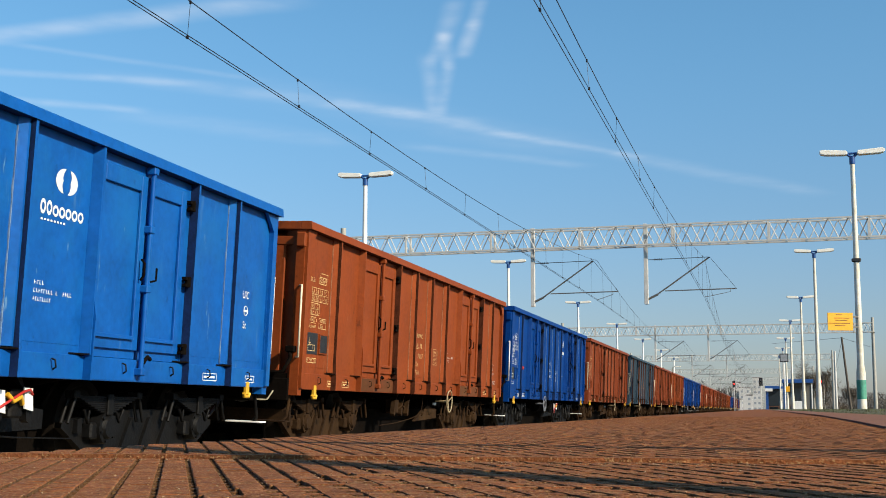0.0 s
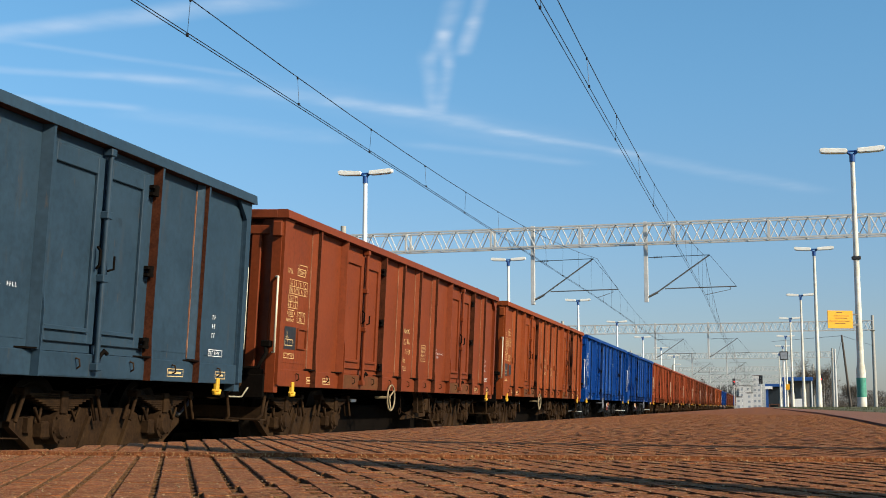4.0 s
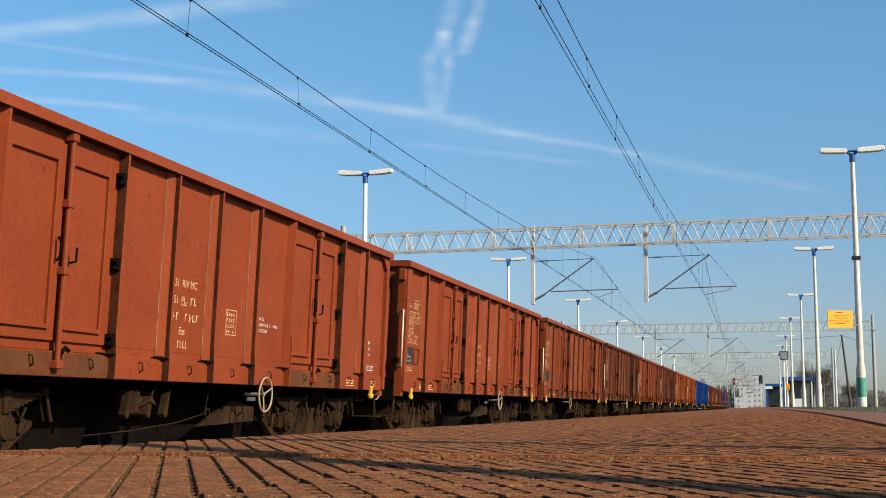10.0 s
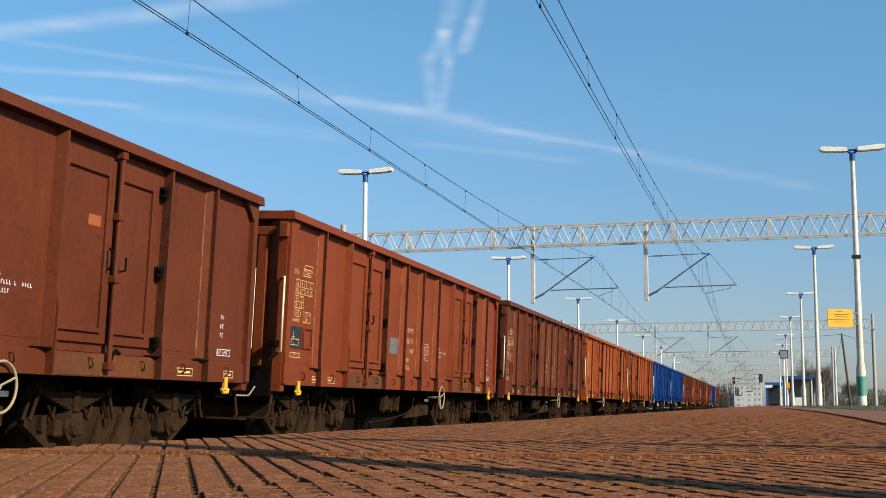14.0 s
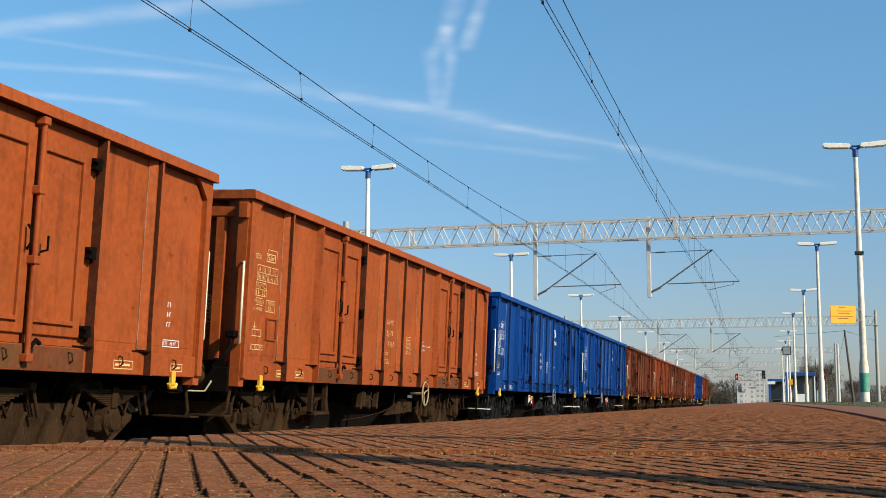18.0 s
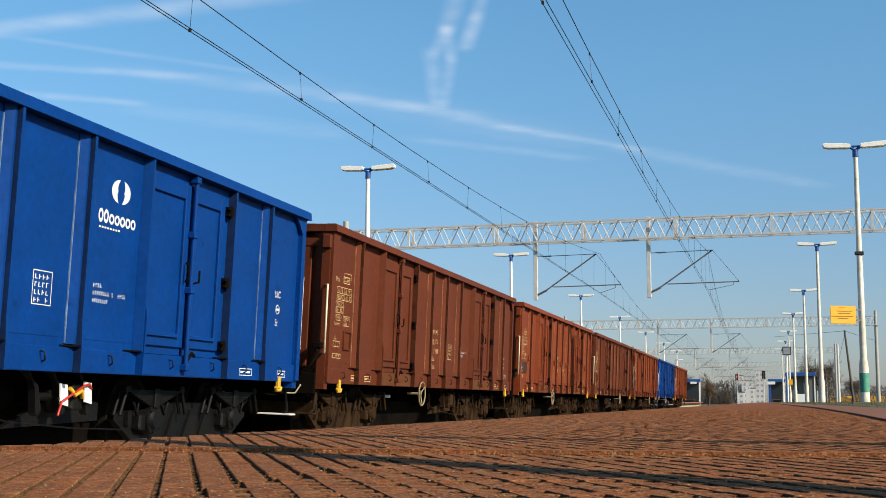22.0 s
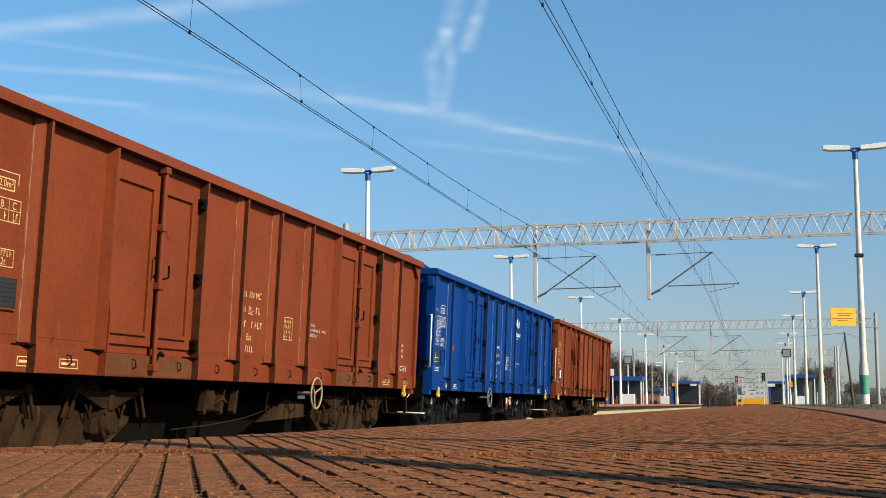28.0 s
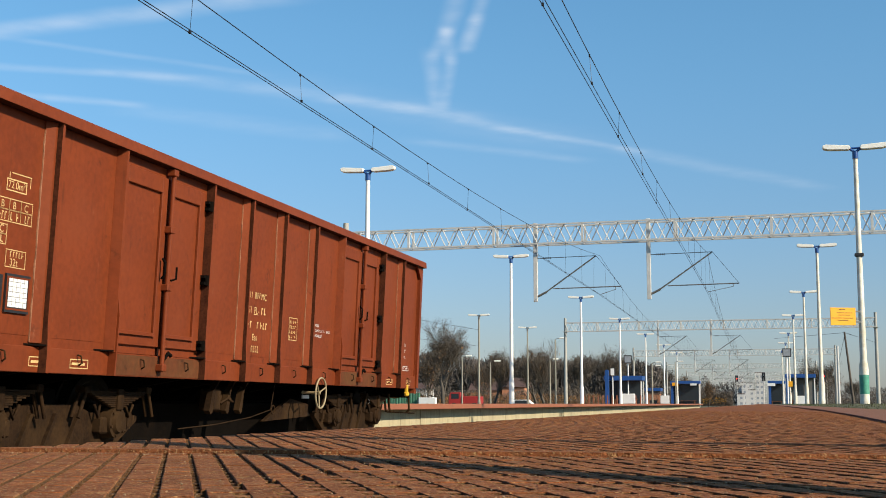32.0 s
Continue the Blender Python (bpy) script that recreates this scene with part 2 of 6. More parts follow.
M_EDGE_BLUE = surface("worn_blue_edge", (0.22, 0.33, 0.50), 0.5, vary=0.4, scale=12, fine=60, bump=0, dirt=(0.01, 0.06, 0.22), dirt_amount=0.9)
M_PANE_PALE = surface("hazy_window_glass", (0.38, 0.41, 0.45), 0.3, vary=0.1)
M_POLE_PATINA = surface("flaking_whitewashed_pole", (1.12, 1.09, 0.98), 0.7, vary=0.15, scale=2.2, fine=30, bump=0.3, dirt=(0.40, 0.32, 0.13), dirt_amount=0.95, blotch=((0.55, 0.48, 0.30), (0.08, 0.07, 0.04), (0.20, 0.16, 0.06)))
M_UNDER = surface("brake_dust_steel", (0.028, 0.0145, 0.0065), 0.9, vary=0.55, scale=5, fine=30, bump=0.3, dirt=(0.078, 0.041, 0.016), dirt_amount=0.75, spec=0.1, blotch=((0.068, 0.037, 0.0145), (0.16, 0.09, 0.04), (0.009, 0.006, 0.004)))
M_UNDER_DARK = surface("greasy_black_steel", (0.006, 0.0045, 0.0035), 0.95, vary=0.5, scale=4, fine=40, bump=0.2, dirt=(0.018, 0.011, 0.006), dirt_amount=0.35, spec=0.04)
M_UNDER_BLACK = surface("black_painted_steel", (0.0042, 0.0042, 0.0045), 0.6, vary=0.5, scale=5, fine=30, bump=0.4, dirt=(0.016, 0.012, 0.008), dirt_amount=0.5, spec=0.2)
M_MAST = surface("grey_concrete_mast", (0.50, 0.49, 0.44), 0.8, vary=0.15, scale=3, fine=30, bump=0.1)
M_WHEELPAINT = surface("dirty_cream_paint", (0.42, 0.33, 0.19), 0.6, vary=0.3, scale=9, dirt=(0.16, 0.10, 0.045), dirt_amount=0.6)
M_WHEELPAINT_GREY = surface("dirty_grey_paint", (0.22, 0.24, 0.28), 0.6, vary=0.3, scale=9)
# dark tones standing in for shade on post sides and rail undersides
M_SHADE_BLUE = surface("painted_shade_blue", (0.005, 0.024, 0.095), 0.7, vary=0.4, scale=8, bump=0.1, spec=0.2)
M_SHADE_BROWN = surface("painted_shade_brown", (0.088, 0.027, 0.012), 0.9, vary=0.5, scale=8, bump=0.1, spec=0.1)
M_WHEEL = surface("worn_wheel_steel", (0.016, 0.012, 0.009), 0.7, 0.2, vary=0.3, scale=6, fine=40, bump=0.1, spec=0.2)
M_COAL = surface("coal", (0.018, 0.017, 0.016), 0.55, vary=0.5, scale=12, fine=60, bump=0.9)
M_CREAM = surface("cream_paint", (0.92, 0.83, 0.60), 0.5, vary=0.1, scale=6)
M_WHITE = surface("white_paint", (1.06, 1.06, 1.03), 0.5, vary=0.08, scale=6, bump=0.05)
M_YELLOW = surface("yellow_paint", (0.85, 0.48, 0.025), 0.55, vary=0.12, scale=6, bump=0.05)
M_LETTER_Y = surface("cream_yellow_lettering", (0.80, 0.55, 0.24), 0.7, vary=0.3, scale=8, fine=60, bump=0)
M_LETTER_W = surface("white_lettering", (0.95, 0.96, 0.96), 0.6, vary=0.15, scale=8, fine=60, bump=0)
M_BLACK = surface("black_paint", (0.02, 0.02, 0.022), 0.5, vary=0.2)
M_RED = surface("red_enamel", (0.55, 0.03, 0.02), 0.4, vary=0.1)
M_GALV = surface("pale_galvanised_steel", (0.72, 0.72, 0.69), 0.6, 0.0, vary=0.15, scale=5, fine=50, bump=0.05)
# shaded copy of the galvanised steel, for every second lattice bar
M_GALV_SHADED = surface("shaded_galvanised_steel", (0.24, 0.24, 0.23), 0.6, 0.0, vary=0.25, scale=5, fine=50, bump=0.05)
M_STEELGREY = surface("weathered_grey_steel", (0.20, 0.20, 0.19), 0.6, 0.3, vary=0.2, scale=3)
M_WIRE = surface("oxidised_copper_wire", (0.035, 0.032, 0.032), 0.5, 0.5, vary=0.1)
M_POLE = surface("whitewashed_pole", (1.16, 1.15, 1.09), 0.6, vary=0.06, scale=3, fine=30, bump=0.1, dirt=(0.62, 0.57, 0.42), dirt_amount=0.0, streak=1)
M_POLE_OLD = surface("weathered_concrete_pole", (0.36, 0.34, 0.27), 0.8, vary=0.2, scale=3, fine=30, bump=0.2)
M_LAMP = surface("lamp_housing_white", (1.22, 1.19, 1.08), 0.45, vary=0.08, scale=5, bump=0.02)
M_BLUE_TRIM = surface("blue_enamel", (0.02, 0.10, 0.36), 0.4, vary=0.12, scale=5, bump=0.03)
M_SIGN = surface("yellow_sign_sheet", (1.15, 0.53, 0.010), 0.45, vary=0.05, scale=6, bump=0.0)
M_TILE = paving("ribbed_brown_concrete", (0.255, 0.088, 0.032), (0.50, 0.31, 0.14), (0.070, 0.028, 0.010))
M_TILE_FAR = paving("brown_concrete_paving", (0.235, 0.082, 0.032), (0.29, 0.135, 0.055), (0.10, 0.036, 0.013), 0.5)
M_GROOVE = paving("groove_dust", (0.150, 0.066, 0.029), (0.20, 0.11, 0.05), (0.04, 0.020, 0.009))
# groove dust, and a dark tone that deepens the slots' shade
M_DUST_SHADE = paving("dust_and_shade_in_grooves", (0.145, 0.070, 0.030), (0.26, 0.16, 0.07), (0.05, 0.026, 0.011))
M_GRAIN = surface("pale_sand_grain", (0.40, 0.26, 0.14), 0.8, vary=0.3, island=True, rand=0.45, bump=0)
M_TAG = surface("orange_touch_up_paint", (0.40, 0.10, 0.02), 0.6, vary=0.25, scale=6, fine=40, bump=0)
M_PAVE2 = surface("worn_red_paving", (0.24, 0.090, 0.038), 0.9, vary=0.25, scale=3, fine=60, bump=0.6)
M_P2TOP = surface("orange_edge_slab", (0.36, 0.125, 0.062), 0.8, vary=0.15, scale=2, fine=30, bump=0.2)
M_CONC = surface("pale_concrete", (0.58, 0.50, 0.31), 0.85, vary=0.2, scale=1.5, fine=25, bump=0.2, dirt=(0.20, 0.17, 0.11), dirt_amount=0.6, streak=1)
M_GRASS = surface("dry_grass", (0.085, 0.085, 0.030), 0.95, vary=0.45, scale=1.5, fine=30, bump=0.8, dirt=(0.19, 0.14, 0.06), dirt_amount=0.5)
M_BLADE = surface("grass_blade", (0.10, 0.11, 0.035), 0.8, vary=0.3, island=True, rand=0.4, bump=0)
M_BALLAST = surface("ballast_stone", (0.15, 0.12, 0.095), 0.95, vary=0.5, scale=8, fine=40, bump=1.0)
M_RAIL = surface("rusty_rail", (0.12, 0.065, 0.04), 0.6, 0.4, vary=0.25)
M_BARK = surface("dark_bark", (0.105, 0.088, 0.070), 0.95, vary=0.3, scale=4, fine=20, bump=0.3)
M_TWIG = surface("bare_twigs", (0.135, 0.108, 0.082), 0.95, vary=0.15, island=True, rand=0.2, bump=0)
M_LEAF_DRY = surface("withered_leaves", (0.27, 0.135, 0.045), 0.9, vary=0.3, island=True, rand=0.4, bump=0)
M_BRICK = surface("red_brick_wall", (0.55, 0.24, 0.13), 0.9, vary=0.25, scale=2, fine=14, bump=0.3)
M_ROOF = surface("brown_roof_sheet", (0.13, 0.075, 0.058), 0.7, vary=0.2, scale=1)
M_HOUSE = surface("pale_render", (0.82, 0.80, 0.77), 0.85, vary=0.1, scale=0.5, fine=6)
M_GLASS_DARK = surface("dark_window_glass", (0.03, 0.04, 0.05), 0.15, vary=0.1)
M_FENCE = surface("green_fence_paint", (0.05, 0.20, 0.12), 0.6, vary=0.15)
M_WOODS = surface("distant_bare_wood", (0.125, 0.108, 0.096), 0.95, vary=0.35, scale=0.2, fine=2, bump=0)
M_LAMP_RED = glow("red_signal_glow", (1.0, 0.03, 0.02), 6.0)
M_VEHICLE = surface("red_vehicle_paint", (0.48, 0.035, 0.03), 0.4, vary=0.1)
M_GREEN_GRAF = surface("green_spray_paint", (0.07, 0.36, 0.25), 0.6, vary=0.4, scale=9, fine=30, dirt=(0.60, 0.58, 0.48), dirt_amount=0.7, blotch=((0.10, 0.44, 0.33), (0.66, 0.64, 0.54), (0.04, 0.20, 0.13)))


# ---- mesh helpers ----
def box(bm, x0, x1, y0, y1, z0, z1, bevel=0.0):
    vs = [bm.verts.new((x, y, z)) for x in (x0, x1) for y in (y0, y1) for z in (z0, z1)]
    fs = [bm.faces.new([vs[i] for i in q]) for q in ((0, 1, 3, 2), (4, 6, 7, 5), (0, 4, 5, 1), (2, 3, 7, 6), (0, 2, 6, 4), (1, 5, 7, 3))]
    if bevel:
        es = list({e for f in fs for e in f.edges})
        bmesh.ops.bevel(bm, geom=es, offset=bevel, segments=1, affect="EDGES")
    return bm


def tube(bm, a, b, r, r2=None, n=8, caps=True):
    a, b = Vector(a), Vector(b)
    r2 = r if r2 is None else r2
    q = (b - a).to_track_quat("Z", "Y")
    rings = []
    for p, rad in ((a, r), (b, r2)):
        rings.append([bm.verts.new(p + q @ Vector((rad * math.cos(k * math.tau / n), rad * math.sin(k * math.tau / n), 0))) for k in range(n)])
    for k in range(n):
        f = bm.faces.new((rings[0][k], rings[0][(k + 1) % n], rings[1][(k + 1) % n], rings[1][k]))
        f.smooth = n > 5
    if caps:
        for ringv, flip in ((rings[0], True), (rings[1], False)):
            cap = [bm.verts.new(v.co) for v in ringv]
            bm.faces.new(cap[::-1] if flip else cap)
    return bm


def rod(bm, pts, r, n=8):
    """One bent round bar through the points, with mitred joints."""
    pts = [Vector(p) for p in pts]
    rings = []
    for k, p in enumerate(pts):
        a = (p - pts[k - 1]).normalized() if k else Vector((0, 0, 0))
        b = (pts[k + 1] - p).normalized() if k < len(pts) - 1 else Vector((0, 0, 0))
        q = (a + b).normalized().to_track_quat("Z", "Y")
        ringv = [bm.verts.new(p + q @ Vector((r * math.cos(j * math.tau / n), r * math.sin(j * math.tau / n), 0))) for j in range(n)]
        if rings:
            shift = min(range(n), key=lambda s: (ringv[s].co - p - (rings[-1][0].co - pts[k - 1])).length)
            ringv = ringv[shift:] + ringv[:shift]
        rings.append(ringv)
    for u, v in zip(rings, rings[1:]):
        for j in range(n):
            f = bm.faces.new((u[j], u[(j + 1) % n], v[(j + 1) % n], v[j]))
            f.smooth = True
    for ringv, flip in ((rings[0], True), (rings[-1], False)):
        cap = [bm.verts.new(v.co) for v in ringv]
        bm.faces.new(cap[::-1] if flip else cap)
    return bm


def prism(bm, prof, axis, a, b):
    """Extrude a 2D outline along an axis ('x': outline is (y, z); 'y': (x, z); 'z': (x, y))."""
    def at(u, v, w):
        return {"x": (w, u, v), "y": (u, w, v), "z": (u, v, w)}[axis]
    lo = [bm.verts.new(at(u, v, a)) for u, v in prof]
    hi = [bm.verts.new(at(u, v, b)) for u, v in prof]
    n = len(prof)
    for k in range(n):
        bm.faces.new((lo[k], lo[(k + 1) % n], hi[(k + 1) % n], hi[k]))
    bm.faces.new(lo[::-1]), bm.faces.new(hi)
    bmesh.ops.recalc_face_normals(bm, faces=bm.faces[:])
    return bm


def ring(bm, c, normal, R, r, n=20, m=6):
    q = Vector(normal).to_track_quat("Z", "Y")
    rows = []
    for i in range(n):
        a = i * math.tau / n
        rows.append([bm.verts.new(Vector(c) + q @ Vector(((R + r * math.cos(b)) * math.cos(a), (R + r * math.cos(b)) * math.sin(a), r * math.sin(b))))
                     for b in (j * math.tau / m for j in range(m))])
    for i in range(n):
        for j in range(m):
            f = bm.faces.new((rows[i][j], rows[(i + 1) % n][j], rows[(i + 1) % n][(j + 1) % m], rows[i][(j + 1) % m]))
            f.smooth = True
    return bm


def lathe(bm, prof, n):
    """One closed body turned about the x axis from a profile of (x, radius)."""
    rows = [[bm.verts.new((x, r * math.cos(k * math.tau / n), r * math.sin(k * math.tau / n))) for k in range(n)] for x, r in prof]
    for a, b in zip(rows, rows[1:]):
        for k in range(n):
            f = bm.faces.new((a[k], b[k], b[(k + 1) % n], a[(k + 1) % n]))
    bm.faces.new(rows[0]), bm.faces.new(rows[-1][::-1])


def mesh_of(name, bm, mat):
    me = bpy.data.meshes.new(name)
    bm.to_mesh(me)
    bm.free()
    me.materials.append(mat)
    return me


def part(name, bm, material, parent, label="", m=None):
    ob = new(name, mesh_of(name, bm, material))
    ob.parent = parent
    if m is not None:
        ob.matrix_basis = m
    if label:
        tagged(ob, label)
    return ob


def thing(name, label, category, m=None, group="", kind=""):
    ob = new(name)
    if m is not None:
        ob.matrix_basis = m
    return tagged(ob, label, category, group, kind)


def solid(name, bm, mat, label, category="", kind="", group="", m=None):
    ob = new(name, mesh_of(name, bm, mat))
    if m is not None:
        ob.matrix_basis = m
    return tagged(ob, label, category, group, kind)


def B():
    return bmesh.new()


LETTER_CACHE = {}


def letters(text, size):
    """A flat mesh of the text in the built-in font, in the plane x (right), z (up), facing -y."""
    key = (text, size)
    if key not in LETTER_CACHE:
        cu = bpy.data.curves.new("lettering", "FONT")
        cu.body, cu.size = text, size
        ob = bpy.data.objects.new("lettering", cu)
        me = bpy.data.meshes.new_from_object(ob)
        bpy.data.objects.remove(ob)
        LETTER_CACHE[key] = me
    return LETTER_CACHE[key]
# ---- ground, tracks, platforms ----
RAIL_X = (-7.222, -2.50)
CANT = 2.4              # the outer track leans towards the platform, degrees
EDGE = -0.82            # edge of the platform on which the camera lies
TOP = CAM.z - 0.053


def on_track(y, lift=0.0):
    """The pose of a thing on the canted outer track."""
    return pose(RAIL_X[0] - 0.085, y, 0.0585 + lift, 0, CANT, 0)


def build_ground():
    bm = B()
    xs = [-3000, -400, -120, -40, -9.3, -0.9, 40, 120, 400, 3000]
    ys = [-3000, -300, -60, 0, 60, 200, 420, 800, 3000]
    grid = [[bm.verts.new((x, y, -0.22)) for x in xs] for y in ys]
    for j in range(len(ys) - 1):
        for i in range(len(xs) - 1):
            bm.faces.new((grid[j][i], grid[j][i + 1], grid[j + 1][i + 1], grid[j + 1][i]))
    solid("ground", bm, M_GRASS, "rough dry grass land reaching the horizon", kind="structure")
    bm = B()
    prism(bm, [(-9.0, -0.20), (-8.8, -0.16), (-0.9, -0.16), (-0.8, -0.20)], "y", -80, 900)
    solid("ballast", bm, M_BALLAST, "grey-brown crushed stone ballast under two tracks", kind="structure")
    bm = B()
    prism(bm, [(-9.0, -0.17), (-8.75, 0.02), (-5.75, -0.10), (-5.4, -0.17)], "y", -80, 900)
    solid("canted_ballast", bm, M_BALLAST, "grey-brown stone ballast banked under the outer track", kind="structure")
    for tx in RAIL_X:
        track = thing("railway_track", "straight railway track with rusty rails on concrete sleepers", "track", kind="structure")
        if tx == RAIL_X[0]:
            track.matrix_basis = on_track(0, 0.10) @ Matrix.Translation((-tx, 0, 0))
        for sx in (-0.7535, 0.7535):
            bm = B()
            x = tx + sx
            prism(bm, [(x - 0.075, -0.15), (x + 0.075, -0.15), (x + 0.075, -0.135), (x + 0.012, -0.11), (x + 0.012, -0.045), (x + 0.036, -0.03),
                       (x + 0.036, 0), (x - 0.036, 0), (x - 0.036, -0.03), (x - 0.012, -0.045), (x - 0.012, -0.11), (x - 0.075, -0.135)], "y", -80, 900)
            part("rail", bm, M_RAIL, track)
        bm = B()
        for k in range(-10, 330):
            box(bm, tx - 1.3, tx + 1.3, k * 0.6 - 0.13, k * 0.6 + 0.13, -0.19, -0.148)
        tagged(part("sleepers", bm, M_CONC, track), kind="stuff")


def build_platform():
    near = thing("platform", "low railway platform paved with ribbed red-brown concrete", "platform", kind="structure")
    bm = B()
    box(bm, EDGE + 0.02, 1.0, -8, 330, -0.2, TOP - 0.030)
    part("base", bm, M_TILE_FAR, near)
    bm = B()
    box(bm, EDGE - 0.01, EDGE + 0.25, 9.0, 330, TOP - 0.10, TOP - 0.001, 0.004)
    part("edge_slab", bm, M_TILE_FAR, near)
    bm = B()
    box(bm, EDGE, EDGE + 0.25, -8, 0.55, TOP - 0.10, TOP - 0.0095)
    part("edge_slab", bm, M_GROOVE, near)
    # smoother strip beyond the joint
    bm = B()
    prism(bm, [(0.25, -8), (0.26, 0), (0.325, 3.3), (0.385, 5.6), (0.48, 11.1), (0.50, 330), (1.02, 330), (1.02, -8)], "z", TOP - 0.06, TOP + 0.0055)
    part("paved_strip", bm, M_PAVE2, near)
    # far paving of the ribbed strip
    bm = B()
    box(bm, EDGE + 0.25, 0.42, 9.0, 330, TOP - 0.05, TOP - 0.001)
    part("paving", bm, M_TILE_FAR, near)
    # verge
    bm = B()
    n = 120
    rows = []
    for j in range(n):
        y = -8 + j * 3.0
        row = []
        for x, z in ((1.0, TOP - 0.02), (1.5, TOP + 0.02), (2.2, TOP + 0.045), (4.5, TOP + 0.04), (7.0, TOP), (9.5, -0.25)):
            row.append(bm.verts.new((x + 0.05 * noise.noise(Vector((x, y * 0.7, 0))), y, z + 0.025 * noise.noise(Vector((x * 2, y * 0.5, 3))))))
        rows.append(row)
    for a, b in zip(rows, rows[1:]):
        for i in range(len(a) - 1):
            f = bm.faces.new((a[i], a[i + 1], b[i + 1], b[i]))
            f.smooth = True
    solid("grass_verge", bm, M_GRASS, "patchy dry grass verge beside the paving", kind="structure")
    # grass blades
    rnd = random.Random(4)
    bm = B()
    for _ in range(9000):
        y = rnd.uniform(6, 60) if rnd.random() < 0.7 else rnd.uniform(60, 150)
        x = rnd.uniform(1.0, 4.0)
        h = rnd.uniform(0.015, 0.05)
        z = TOP + (0.0 if x < 1.5 else 0.025)
        a = rnd.uniform(0, math.tau)
        w = 0.006
        v = [bm.verts.new((x + w * math.cos(a), y + w * math.sin(a), z - 0.02)), bm.verts.new((x - w * math.cos(a), y - w * math.sin(a), z - 0.02)),
             bm.verts.new((x + rnd.uniform(-0.03, 0.03), y + rnd.uniform(-0.03, 0.03), z + h))]
        bm.faces.new(v)
    solid("grass", bm, M_BLADE, "short dry grass blades on the verge", "grass", kind="stuff")
    # second platform
    p2 = thing("far_platform", "second platform with orange-red edge slabs over a pale concrete wall", "platform", kind="structure")
    bm = B()
    box(bm, -17.0, -9.42, -60, 195, -0.2, 0.575)
    for k in range(127):
        box(bm, -9.43, -9.36 + 0.006 * math.sin(k * 1.9), -60 + 2.0 * k, -60 + 2.0 * k + 1.975, -0.2, 0.58)
    part("retaining_wall", bm, M_CONC, p2)
    bm = B()
    box(bm, -17.0, -9.66, -60, 195, 0.58, 0.735)
    part("paving", bm, M_PAVE2, p2)
    for k in range(32):
        bm = B()
        y = -60 + k * 8.0
        box(bm, -9.66, -8.92, y + 0.01, min(y + 7.99, 195), 0.59, 0.74, 0.01)
        part("edge_slab", bm, M_P2TOP, p2)


RIB_A, RIB_B, RIB_TURN, TILE = 0.0252, 0.0335, radians(26.3), 0.39


def right_edge(y):
    return min(0.235 + 0.024 * y, 0.29 + 0.0135 * y)


def slab_rise(row):
    return 0.0 if row < 0 else max(0.0042 - 0.0006 * row, 0.0)


